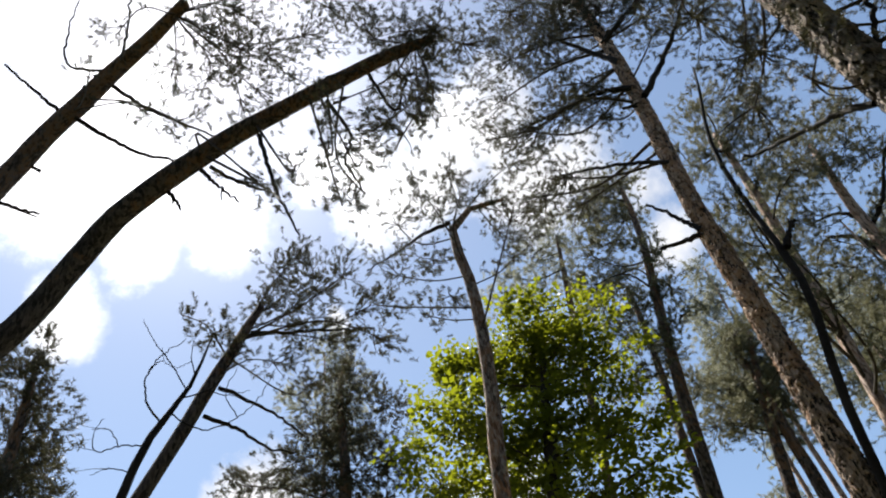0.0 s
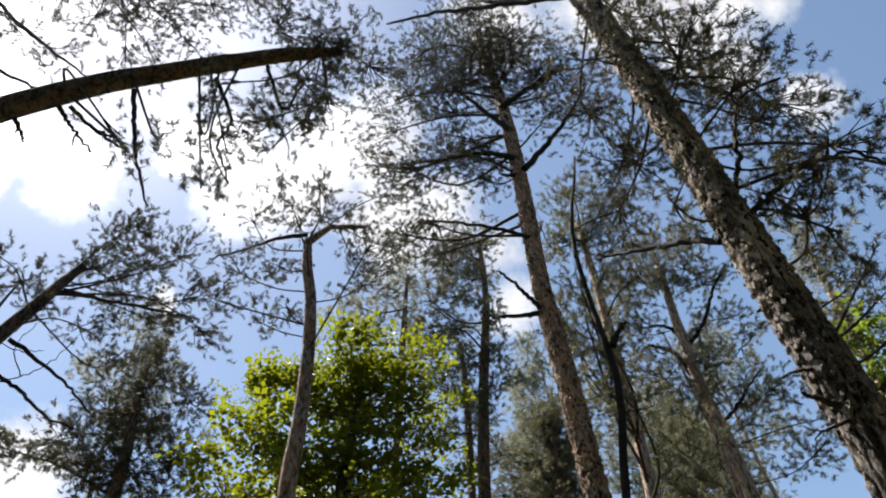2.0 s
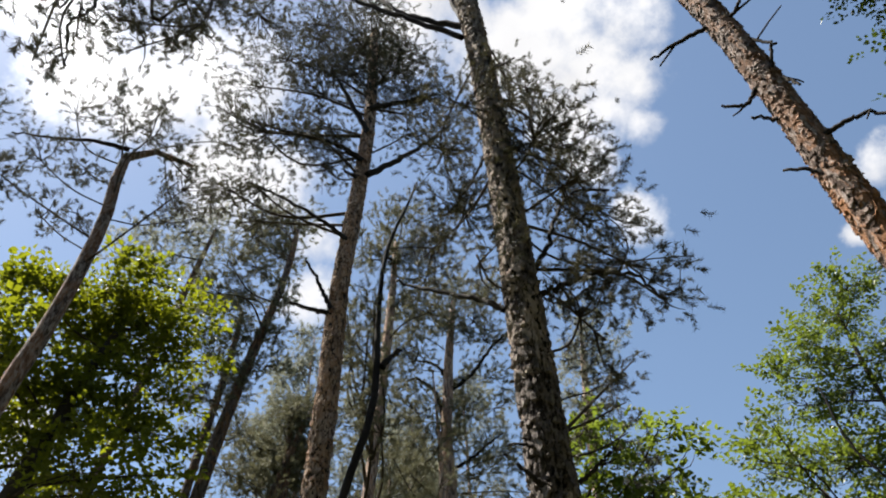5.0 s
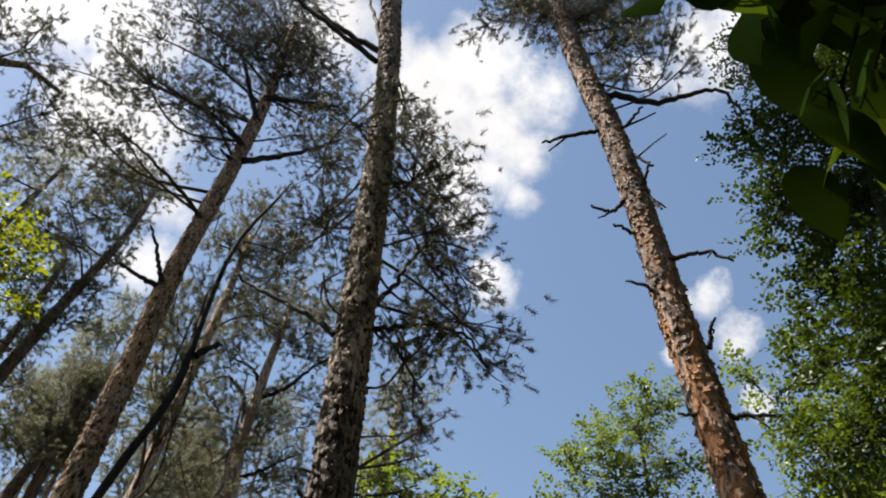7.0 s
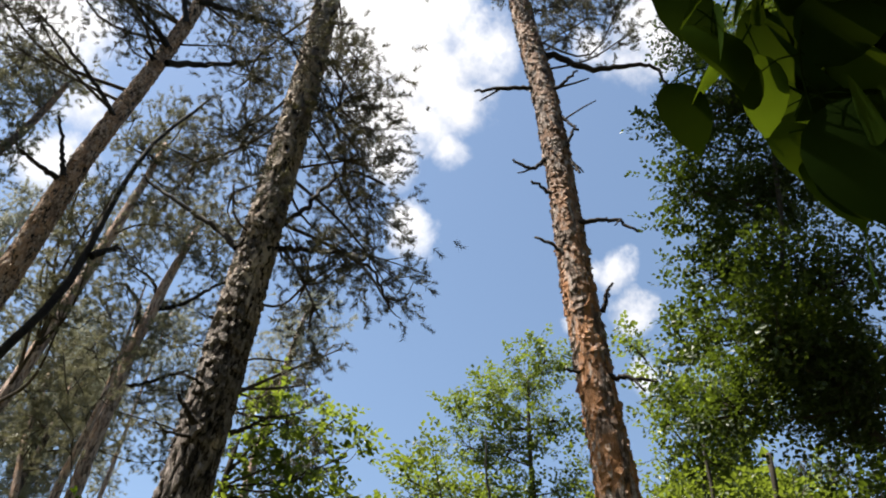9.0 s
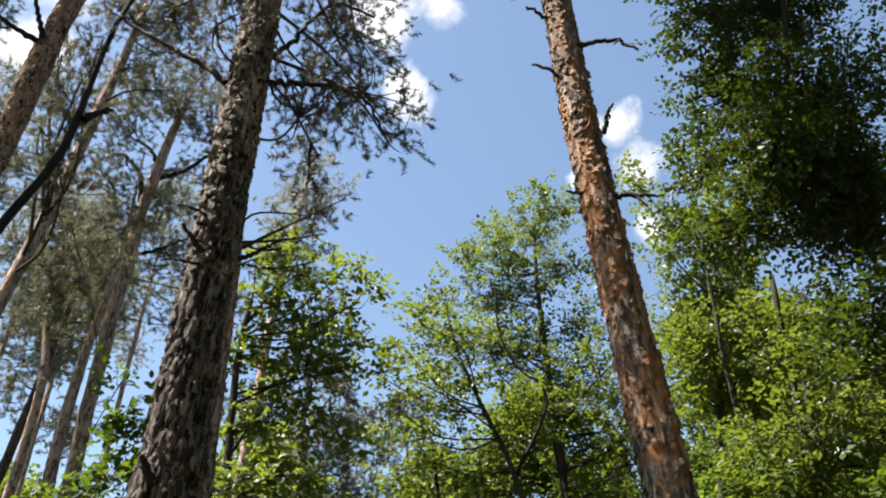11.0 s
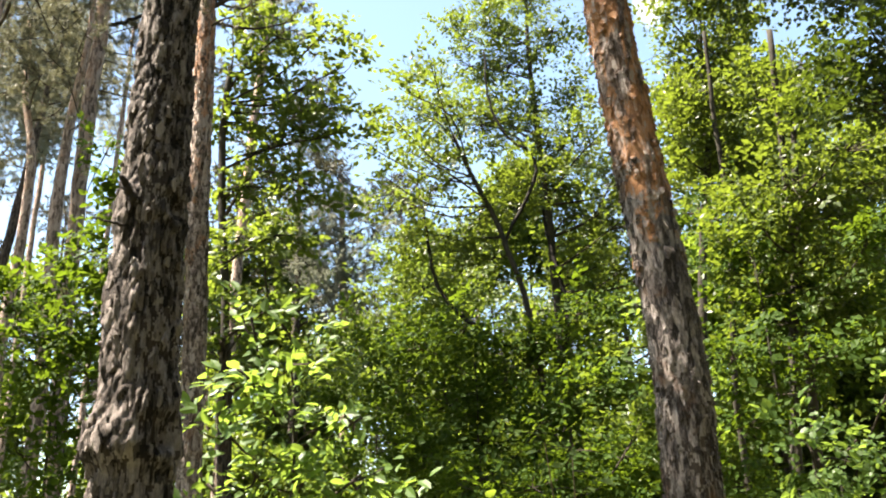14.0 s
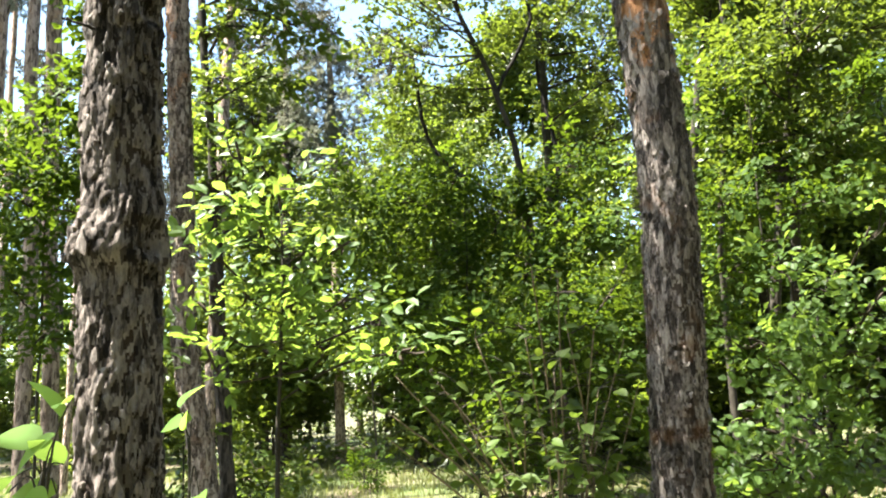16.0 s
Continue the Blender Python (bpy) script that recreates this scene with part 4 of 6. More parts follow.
bare_branch(old, [(8.87, 4.72, 8.80, 0.035), (9.03, 4.37, 9.01, 0.028), (9.19, 4.05, 9.32, 0.021), (9.30, 3.84, 9.49, 0.014)])
bare_branch(old, [(8.91, 4.61, 10.58, 0.039), (8.85, 4.76, 10.95, 0.027), (8.62, 5.21, 11.14, 0.015)])
tree("pine_tree", "distant slim pine with a narrow dense crown",
     [(7.24, 9.17, -0.15, 0.145), (7.70, 8.68, 9.21, 0.116), (7.85, 8.52, 10.82, 0.111), (8.06, 8.30, 12.61, 0.098), (8.29, 8.06, 14.58, 0.076), (8.36, 7.99, 16.13, 0.054)],
     M_BARK_D, M_NEEDLE_SUN, FAR_TUFTS, density=5.8, seed=17,
     crown=[(7.47, 8.65, 10.85, 0.29), (7.91, 8.28, 11.50, 0.35), (8.15, 8.02, 11.87, 0.29), (7.38, 8.95, 12.36, 0.32), (7.85, 8.43, 12.57, 0.37), (8.32, 8.03, 12.88, 0.33), (8.11, 7.86, 13.60, 0.34), (7.34, 9.14, 13.73, 0.34), (7.86, 8.97, 13.93, 0.40), (7.15, 8.71, 14.32, 0.34), (7.65, 8.49, 14.48, 0.40), (8.48, 8.46, 15.60, 0.48), (7.78, 8.69, 15.69, 0.42), (8.28, 8.74, 16.72, 0.53), (8.68, 8.15, 16.73, 0.45)])
tree("pine_tree", "thin distant pine leaning beside a taller one",
     [(8.08, 10.01, -0.15, 0.105), (8.27, 9.52, 10.06, 0.084), (8.33, 9.42, 11.41, 0.079), (8.41, 9.31, 12.67, 0.072), (8.41, 9.26, 14.09, 0.051)],
     M_BARK_D, M_NEEDLE_SUN, FAR_TUFTS, density=5.0, seed=18,
     crown=[(8.55, 9.78, 11.18, 0.34), (9.04, 9.28, 11.49, 0.30), (7.84, 9.82, 11.57, 0.34), (8.60, 9.27, 12.01, 0.30), (8.04, 9.67, 12.57, 0.33), (8.50, 9.39, 13.57, 0.35), (8.12, 9.51, 14.10, 0.36)])
old = tree("pine_tree", "crooked pine whose top bends over sharply sideways",
     [(2.60, 6.86, -0.15, 0.116), (2.85, 6.69, 6.62, 0.093), (2.89, 6.64, 7.45, 0.093), (2.97, 6.56, 8.26, 0.087), (2.99, 6.52, 9.28, 0.087), (2.96, 6.49, 10.24, 0.078), (2.90, 6.48, 11.09, 0.070), (2.96, 6.43, 11.34, 0.055), (3.23, 6.27, 11.48, 0.043), (3.64, 6.04, 11.50, 0.030)],
     M_BARK_B, M_NEEDLE, TUFTS, density=6.0, limb=0.6, size=0.85, seed=19,
     crown=[(2.37, 6.88, 9.58, 0.23), (2.99, 4.97, 9.69, 0.28), (2.65, 6.56, 9.73, 0.22), (1.87, 7.29, 10.11, 0.20), (3.62, 6.04, 10.24, 0.29), (1.97, 6.85, 10.29, 0.27), (2.56, 6.73, 10.64, 0.30), (2.65, 5.52, 10.67, 0.28), (2.60, 5.68, 11.38, 0.24), (3.80, 6.60, 11.38, 0.30), (2.82, 6.63, 11.86, 0.26), (2.22, 7.11, 11.95, 0.28), (4.56, 6.43, 11.98, 0.28), (2.54, 6.74, 12.24, 0.27), (4.34, 6.19, 13.10, 0.33)])
bare_branch(old, [(2.89, 6.48, 11.28, 0.038), (2.54, 6.68, 11.17, 0.029), (2.16, 6.91, 10.93, 0.020), (1.75, 7.16, 10.69, 0.012)])
old = tree("pine_tree", "strongly leaning pine arching overhead with drooping twigs",
     [(-3.47, 5.43, -0.15, 0.147), (-2.34, 5.49, 6.23, 0.118), (-2.01, 5.56, 7.13, 0.118), (-1.74, 5.51, 7.92, 0.118), (-1.39, 5.27, 8.61, 0.116), (-0.77, 4.90, 9.32, 0.113), (-0.04, 4.45, 9.82, 0.099), (0.61, 3.99, 10.06, 0.088), (1.01, 3.57, 9.98, 0.074), (1.43, 3.26, 9.99, 0.049)],
     M_BARK_D, M_NEEDLE, TUFTS, density=7.0, sides=14, rings=60, sag=0.1, rise=-0.5, limb=0.45, size=0.8, seed=20,
     crown=[(-0.06, 3.64, 6.96, 0.11), (-0.26, 3.67, 7.24, 0.13), (-0.00, 3.48, 7.28, 0.11), (0.45, 3.82, 7.34, 0.14), (0.61, 3.70, 7.39, 0.18), (0.17, 3.40, 7.62, 0.16), (0.65, 3.97, 8.22, 0.22), (0.75, 3.69, 8.44, 0.24), (1.03, 3.88, 8.53, 0.22), (0.37, 3.64, 8.73, 0.14), (1.43, 3.95, 9.26, 0.22), (1.25, 4.04, 9.69, 0.28), (1.59, 3.80, 9.82, 0.25), (1.29, 3.68, 9.86, 0.30), (1.45, 3.19, 10.06, 0.34), (1.26, 3.55, 10.82, 0.37), (0.97, 3.95, 11.44, 0.32), (3.07, 4.70, 13.82, 0.51)])
bare_branch(old, [(-0.72, 4.82, 8.99, 0.026), (-0.53, 4.86, 8.81, 0.017), (-0.31, 4.91, 8.67, 0.009)])
bare_branch(old, [(-0.99, 4.96, 8.71, 0.025), (-0.90, 4.98, 8.60, 0.017), (-0.83, 5.00, 8.49, 0.008)])
bare_branch(old, [(-0.21, 4.42, 9.21, 0.026), (-0.03, 4.44, 8.40, 0.019), (0.11, 4.44, 7.95, 0.013), (0.21, 4.43, 7.67, 0.008)])
bare_branch(old, [(0.42, 4.05, 9.56, 0.024), (0.67, 4.12, 9.10, 0.018), (0.60, 4.10, 8.42, 0.013), (0.79, 4.15, 8.07, 0.008)])
bare_branch(old, [(0.83, 3.84, 10.07, 0.022), (1.10, 3.87, 9.34, 0.017), (1.39, 3.90, 10.19, 0.014), (1.63, 3.93, 9.79, 0.010)])
bare_branch(old, [(-0.64, 4.73, 8.94, 0.023), (-0.29, 4.82, 8.87, 0.016), (0.01, 4.89, 8.91, 0.009)])
old = tree("pine_tree", "leaning pine with thin bare twigs against the sun",
     [(-4.81, 7.48, -0.15, 0.177), (-3.29, 6.78, 9.45, 0.142), (-3.05, 6.75, 10.94, 0.142), (-2.60, 6.36, 11.96, 0.137), (-2.19, 5.96, 12.59, 0.126), (-1.71, 5.38, 12.94, 0.104), (-1.33, 4.77, 12.95, 0.078)],
     M_BARK_D, M_NEEDLE, TUFTS, density=6.0, sides=14, rings=50, rise=-0.2, limb=0.45, size=0.8, seed=21,
     crown=[(-0.93, 5.17, 10.37, 0.20), (-1.39, 5.24, 10.57, 0.17), (-2.13, 4.97, 10.86, 0.14), (-1.93, 4.65, 11.25, 0.20), (-1.29, 5.13, 11.49, 0.28), (-0.87, 5.26, 11.64, 0.29), (-0.32, 5.62, 11.76, 0.27), (0.02, 5.38, 11.79, 0.31), (-0.38, 5.38, 13.10, 0.42), (0.10, 5.27, 13.11, 0.42), (-0.90, 5.23, 13.27, 0.46), (0.55, 5.77, 13.36, 0.31), (0.97, 4.80, 14.02, 0.40), (0.73, 5.40, 14.56, 0.47), (-0.60, 5.54, 15.00, 0.52)])
bare_branch(old, [(-2.47, 6.29, 11.89, 0.034), (-1.99, 6.47, 11.79, 0.028), (-1.47, 6.64, 11.83, 0.022), (-1.01, 6.80, 12.12, 0.017)])
bare_branch(old, [(-2.08, 5.89, 12.24, 0.031), (-1.58, 6.08, 12.13, 0.025), (-1.04, 6.25, 12.19, 0.019), (-0.59, 6.40, 12.26, 0.012)])
bare_branch(old, [(-2.68, 6.44, 12.14, 0.031), (-3.06, 6.31, 12.39, 0.023), (-3.54, 6.13, 12.64, 0.015)])
bare_branch(old, [(-2.19, 5.96, 12.77, 0.024), (-2.64, 5.78, 12.33, 0.018), (-2.83, 5.67, 13.12, 0.013), (-2.91, 5.61, 14.14, 0.008)])
bare_branch(old, [(-2.06, 5.79, 12.66, 0.028), (-2.15, 5.76, 13.70, 0.021), (-2.28, 5.71, 14.81, 0.014)])
bare_branch(old, [(-2.89, 6.69, 11.28, 0.029), (-2.79, 6.73, 11.19, 0.024), (-2.72, 6.76, 11.21, 0.018)])
bare_branch(old, [(-3.13, 6.73, 10.45, 0.027), (-2.83, 6.83, 10.44, 0.021), (-2.56, 6.93, 10.51, 0.014)])
old = tree("pine_tree", "small leaning pine with sparse tufted twigs",
     [(-2.24, 8.10, -0.15, 0.112), (-0.86, 8.04, 7.11, 0.090), (-0.76, 8.04, 7.39, 0.086), (-0.44, 8.02, 8.25, 0.086), (-0.12, 8.01, 9.17, 0.084), (0.14, 8.00, 9.91, 0.074), (0.36, 8.00, 10.51, 0.053)],
     M_BARK_D, M_NEEDLE, TUFTS, density=9.9, limb=0.6, size=0.85, seed=22,
     crown=[(0.64, 7.78, 9.26, 0.22), (0.14, 7.89, 9.49, 0.19), (1.21, 8.24, 9.54, 0.24), (-0.25, 7.87, 9.83, 0.21), (2.26, 7.95, 10.09, 0.25), (1.52, 8.07, 10.09, 0.28), (-0.70, 7.97, 10.12, 0.15), (1.87, 7.68, 10.46, 0.28), (1.07, 8.23, 10.63, 0.29), (0.54, 8.10, 10.65, 0.28), (1.24, 8.11, 11.30, 0.34), (0.68, 8.00, 11.46, 0.30), (1.72, 7.81, 11.47, 0.30), (0.93, 7.86, 11.77, 0.27)])
bare_branch(old, [(-0.10, 8.01, 8.93, 0.032), (0.25, 8.00, 8.78, 0.025), (0.68, 7.99, 8.54, 0.018), (1.00, 7.98, 8.25, 0.011)])
bare_branch(old, [(0.22, 8.00, 9.92, 0.031), (0.68, 7.99, 10.04, 0.025), (1.33, 7.97, 10.18, 0.019), (2.02, 7.94, 10.33, 0.013)])
bare_branch(old, [(-0.24, 8.02, 8.47, 0.031), (0.21, 8.00, 8.29, 0.024), (0.55, 7.99, 8.06, 0.017), (0.89, 7.98, 8.00, 0.010)])
old = tree("dead_tree", "small dead sapling with bare curling twigs",
     [(-1.75, 7.65, -0.15, 0.064), (-0.98, 7.61, 6.85, 0.051), (-0.87, 7.61, 7.37, 0.048), (-0.70, 7.62, 7.98, 0.041), (-0.54, 7.62, 8.37, 0.030), (-0.39, 7.61, 8.84, 0.021), (-0.27, 7.61, 9.38, 0.011)],
     M_DEAD, M_NEEDLE, TUFTS, density=1.0, seed=23,
     crown=[])
bare_branch(old, [(-0.70, 7.62, 7.98, 0.014), (-0.91, 7.60, 8.27, 0.012), (-0.95, 7.60, 8.69, 0.009), (-0.76, 7.61, 9.10, 0.007), (-0.58, 7.61, 9.32, 0.004)])
bare_branch(old, [(-0.78, 7.62, 7.67, 0.010), (-1.09, 7.61, 7.63, 0.008), (-1.30, 7.60, 7.53, 0.007), (-1.36, 7.60, 7.74, 0.005), (-1.30, 7.60, 7.97, 0.004)])
bare_branch(old, [(-0.54, 7.62, 8.37, 0.011), (-0.23, 7.62, 8.54, 0.009), (-0.01, 7.63, 9.05, 0.007), (0.10, 7.62, 9.66, 0.004)])
bare_branch(old, [(-0.63, 7.62, 8.15, 0.011), (-0.30, 7.62, 7.95, 0.009), (0.13, 7.63, 8.17, 0.007), (0.38, 7.63, 8.55, 0.006), (0.56, 7.64, 9.04, 0.004)])
bare_branch(old, [(-0.49, 7.62, 8.51, 0.009), (-0.73, 7.61, 8.91, 0.008), (-0.98, 7.59, 9.24, 0.006), (-1.13, 7.59, 9.57, 0.004)])
bare_branch(old, [(-0.89, 7.61, 7.30, 0.008), (-1.14, 7.61, 7.34, 0.006), (-1.29, 7.61, 7.25, 0.003)])
bare_branch(old, [(-0.42, 7.61, 8.74, 0.008), (-0.50, 7.61, 9.15, 0.006), (-0.41, 7.61, 9.67, 0.004)])
bare_branch(old, [(-0.95, 7.60, 8.69, 0.007), (-0.83, 7.60, 8.90, 0.006), (-0.66, 7.61, 8.83, 0.005), (-0.47, 7.61, 8.96, 0.004)])
bare_branch(old, [(-1.09, 7.61, 7.63, 0.007), (-1.24, 7.60, 7.84, 0.005), (-1.40, 7.60, 7.81, 0.004)])
bare_branch(old, [(-0.23, 7.62, 8.54, 0.007), (-0.03, 7.63, 8.49, 0.006), (0.24, 7.63, 8.61, 0.004)])
bare_branch(old, [(0.13, 7.63, 8.17, 0.007), (-0.03, 7.63, 8.49, 0.006), (0.08, 7.63, 8.96, 0.004)])
tree("pine_tree", "bushy distant pine with dense dull foliage",
     [(-2.66, 11.07, -0.15, 0.128), (-2.80, 11.02, 8.98, 0.102), (-2.78, 11.02, 9.93, 0.093), (-2.81, 11.00, 11.01, 0.063), (-2.85, 10.99, 11.85, 0.038)],
     M_BARK_D, M_NEEDLE, FAR_TUFTS, density=5.4, seed=24,
     crown=[(-2.16, 10.63, 8.95, 0.35), (-2.56, 10.69, 9.13, 0.43), (-2.38, 11.45, 10.08, 0.37), (-2.28, 11.10, 10.47, 0.22), (-2.84, 11.60, 10.46, 0.49), (-2.44, 10.74, 10.94, 0.25), (-2.80, 11.60, 11.26, 0.49), (-3.07, 10.76, 11.36, 0.45), (-2.75, 10.86, 11.75, 0.33)])
tree("pine_tree", "dense distant pine with a rounded top",
     [(2.71, 11.83, -0.15, 0.135), (2.48, 11.74, 9.79, 0.108), (2.48, 11.73, 10.96, 0.094), (2.44, 11.72, 12.02, 0.066), (2.51, 11.68, 12.88, 0.035)],
     M_BARK_D, M_NEEDLE, FAR_TUFTS, density=5.2, seed=25,
     crown=[(3.28, 11.62, 10.09, 0.40), (2.03, 12.02, 10.16, 0.45), (2.57, 11.67, 10.32, 0.50), (3.29, 11.15, 10.60, 0.41), (0.71, 12.59, 10.69, 0.37), (1.89, 12.30, 10.95, 0.53), (1.33, 12.67, 11.03, 0.45), (2.87, 11.79, 11.43, 0.54), (2.16, 12.00, 11.66, 0.52), (2.59, 11.40, 12.05, 0.46), (3.56, 11.94, 12.33, 0.46), (2.61, 11.39, 12.70, 0.29)])
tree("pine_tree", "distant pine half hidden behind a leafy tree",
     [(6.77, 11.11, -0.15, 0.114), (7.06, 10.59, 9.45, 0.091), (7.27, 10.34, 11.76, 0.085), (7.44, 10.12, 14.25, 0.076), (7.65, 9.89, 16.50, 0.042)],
     M_BARK_D, M_NEEDLE_HAZE, FAR_TUFTS, density=4.6, seed=26,
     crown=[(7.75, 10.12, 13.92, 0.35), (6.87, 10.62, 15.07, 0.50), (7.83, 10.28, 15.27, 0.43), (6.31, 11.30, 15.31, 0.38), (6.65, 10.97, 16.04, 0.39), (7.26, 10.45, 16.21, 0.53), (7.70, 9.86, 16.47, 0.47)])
tree("pine_tree", "distant small pine with a hazy crown",
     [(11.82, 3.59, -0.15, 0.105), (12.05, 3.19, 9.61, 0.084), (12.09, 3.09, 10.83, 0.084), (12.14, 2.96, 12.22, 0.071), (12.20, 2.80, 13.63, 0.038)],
     M_BARK_P, M_NEEDLE_HAZE, FAR_TUFTS, density=4.4, seed=27,
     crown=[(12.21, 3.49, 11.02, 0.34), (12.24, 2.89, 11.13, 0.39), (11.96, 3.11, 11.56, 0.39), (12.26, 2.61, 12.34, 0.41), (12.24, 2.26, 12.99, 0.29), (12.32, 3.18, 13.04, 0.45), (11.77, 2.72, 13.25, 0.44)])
tree("pine_tree", "far low pine crown seen between trunks",
     [(11.24, 9.73, -0.15, 0.131), (11.01, 9.62, 10.92, 0.105), (10.99, 9.60, 11.99, 0.085), (10.95, 9.61, 13.32, 0.045)],
     M_BARK_D, M_NEEDLE_SUN, FAR_TUFTS, density=4.6, seed=29,
     crown=[(9.81, 10.35, 11.24, 0.46), (11.07, 9.97, 11.73, 0.55), (11.44, 9.16, 12.27, 0.45), (10.89, 10.58, 12.38, 0.50), (10.95, 9.80, 12.77, 0.57), (10.55, 10.91, 12.87, 0.43), (10.63, 9.20, 13.03, 0.43)])
tree("pine_tree", "far rounded pine crown",
     [(10.08, 10.98, -0.15, 0.133), (10.78, 9.76, 10.68, 0.107), (10.92, 9.56, 11.72, 0.087), (11.14, 9.24, 13.16, 0.046)],
     M_BARK_D, M_NEEDLE_SUN, FAR_TUFTS, density=4.6, seed=30,
     crown=[(10.31, 9.75, 11.03, 0.47), (11.49, 9.60, 11.54, 0.45), (11.02, 8.76, 11.90, 0.37), (10.91, 10.56, 12.10, 0.49), (11.37, 10.06, 12.32, 0.55), (11.25, 9.45, 13.01, 0.53)])
tree("pine_tree", "far spreading pine crown",
     [(11.19, 7.37, -0.15, 0.072), (11.59, 6.89, 9.24, 0.058), (11.64, 6.83, 10.19, 0.047), (11.73, 6.71, 11.21, 0.025)],
     M_BARK_D, M_NEEDLE_SUN, FAR_TUFTS, density=4.6, seed=31,
     crown=[(11.77, 5.89, 9.64, 0.38), (11.98, 6.63, 9.84, 0.44), (10.99, 7.07, 10.08, 0.44), (11.43, 6.41, 10.15, 0.44), (12.66, 5.58, 10.57, 0.41), (11.32, 6.62, 11.00, 0.46)])
tree("pine_tree", "straight pine trunk with sunlit pinkish bark behind the old pine",
     [(5.95, 1.79, -0.15, 0.126), (5.94, 1.82, 0.93, 0.101), (5.88, 1.98, 2.10, 0.095), (5.87, 2.00, 2.99, 0.095), (5.85, 2.07, 4.82, 0.094), (5.83, 2.10, 6.19, 0.094), (5.82, 2.12, 7.05, 0.065)],
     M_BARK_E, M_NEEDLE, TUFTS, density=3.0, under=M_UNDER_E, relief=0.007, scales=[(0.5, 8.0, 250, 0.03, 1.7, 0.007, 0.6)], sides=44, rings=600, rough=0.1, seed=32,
     crown=[(5.73, 1.81, 6.41, 0.16), (6.32, 1.37, 6.78, 0.20), (6.16, 1.75, 7.00, 0.18), (6.32, 1.30, 7.15, 0.21), (6.07, 1.54, 7.24, 0.21), (6.24, 1.11, 7.57, 0.19)])
tree("broadleaf_tree", "dark slim trunk leaning beside a pine in the thicket",
     [(6.50, 1.71, -0.15, 0.085), (6.50, 1.79, 0.87, 0.065), (6.50, 1.82, 1.33, 0.060), (6.50, 1.87, 1.90, 0.058), (6.50, 1.90, 2.29, 0.055), (6.50, 1.99, 3.50, 0.030)],
     M_BARK_D, M_LEAF_S, SPRAYS, density=5.0, size=1.1, sides=14, rings=50, seed=51,
     crown=[(6.90, 1.30, 3.30, 0.24), (6.30, 1.75, 3.55, 0.26), (6.80, 1.60, 3.90, 0.24)])
tree("pine_tree", "slim pale pine trunk among the undergrowth",
     [(8.60, 4.58, -0.15, 0.106), (8.60, 4.62, 1.00, 0.088), (8.60, 4.66, 3.20, 0.085), (8.60, 4.70, 4.60, 0.083), (8.60, 4.78, 5.80, 0.078), (8.60, 4.80, 6.60, 0.070), (8.60, 4.74, 7.30, 0.058), (8.58, 4.66, 8.40, 0.040), (8.52, 4.70, 10.60, 0.012)],
     M_BARK_P, M_NEEDLE_SUN, TUFTS, density=2.6, limb=0.4, rise=0.05, seed=33,
     crown=[(7.68, 4.36, 7.11, 0.21), (8.03, 4.94, 7.83, 0.25), (9.66, 5.45, 7.86, 0.34), (7.87, 4.31, 8.01, 0.22), (7.90, 4.81, 8.26, 0.27), (9.39, 5.90, 8.43, 0.34), (7.57, 4.91, 8.39, 0.22), (7.96, 4.71, 8.79, 0.26), (10.30, 5.29, 8.84, 0.34), (8.13, 4.47, 8.81, 0.23), (9.56, 6.58, 9.15, 0.34), (9.14, 5.29, 9.28, 0.34), (9.58, 6.51, 9.84, 0.34), (8.49, 6.41, 10.06, 0.34), (9.10, 6.30, 11.15, 0.34), (8.42, 6.44, 12.13, 0.34)])
tree("pine_tree", "thin distant pine with crooked twigs",
     [(10.20, 6.10, -0.15, 0.095), (10.20, 6.12, 3.60, 0.080), (10.20, 6.14, 4.95, 0.076), (10.20, 6.10, 6.30, 0.072), (10.20, 6.15, 7.60, 0.064), (10.20, 6.36, 8.50, 0.050), (10.20, 6.54, 10.00, 0.026)],
     M_BARK_P, M_NEEDLE_SUN, FAR_TUFTS, density=2.6, seed=34,
     crown=[(9.90, 6.42, 7.44, 0.34), (10.51, 6.03, 8.44, 0.37), (10.27, 6.80, 8.69, 0.41), (9.72, 5.90, 8.68, 0.39), (9.53, 6.33, 9.12, 0.44), (10.19, 5.93, 9.67, 0.38), (9.55, 6.12, 9.79, 0.41), (9.43, 6.51, 10.20, 0.41), (10.04, 5.84, 10.63, 0.39)])


def far_pine(label, x, y, low, top, wide, seed, density=5.0):
    """A pine of the far stand: a slim bare trunk and an open crown between two heights."""
    rs = np.random.RandomState(seed + 900)
    lobes = []
    for i in range(13):
        u = (i + rs.rand()) / 13
        a, r = rs.uniform(0, 6.3), wide * (1.05 - 0.75 * u) * rs.uniform(0.35, 1.0)
        lobes.append((x + r * math.cos(a), y + r * math.sin(a), low + (top - low) * u, rs.uniform(0.32, 0.52)))
    lean = rs.uniform(-0.4, 0.4, 2)
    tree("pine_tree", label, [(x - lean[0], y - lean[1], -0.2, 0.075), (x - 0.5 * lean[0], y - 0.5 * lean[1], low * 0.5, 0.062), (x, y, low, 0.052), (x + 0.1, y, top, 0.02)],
         M_BARK_P, M_NEEDLE_HAZE, FAR_TUFTS, seed, density, crown=lobes, limb=0.6)


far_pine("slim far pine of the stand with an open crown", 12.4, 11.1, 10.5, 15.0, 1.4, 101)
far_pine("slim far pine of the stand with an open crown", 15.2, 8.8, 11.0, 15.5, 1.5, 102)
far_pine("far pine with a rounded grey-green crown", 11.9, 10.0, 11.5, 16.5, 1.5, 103)
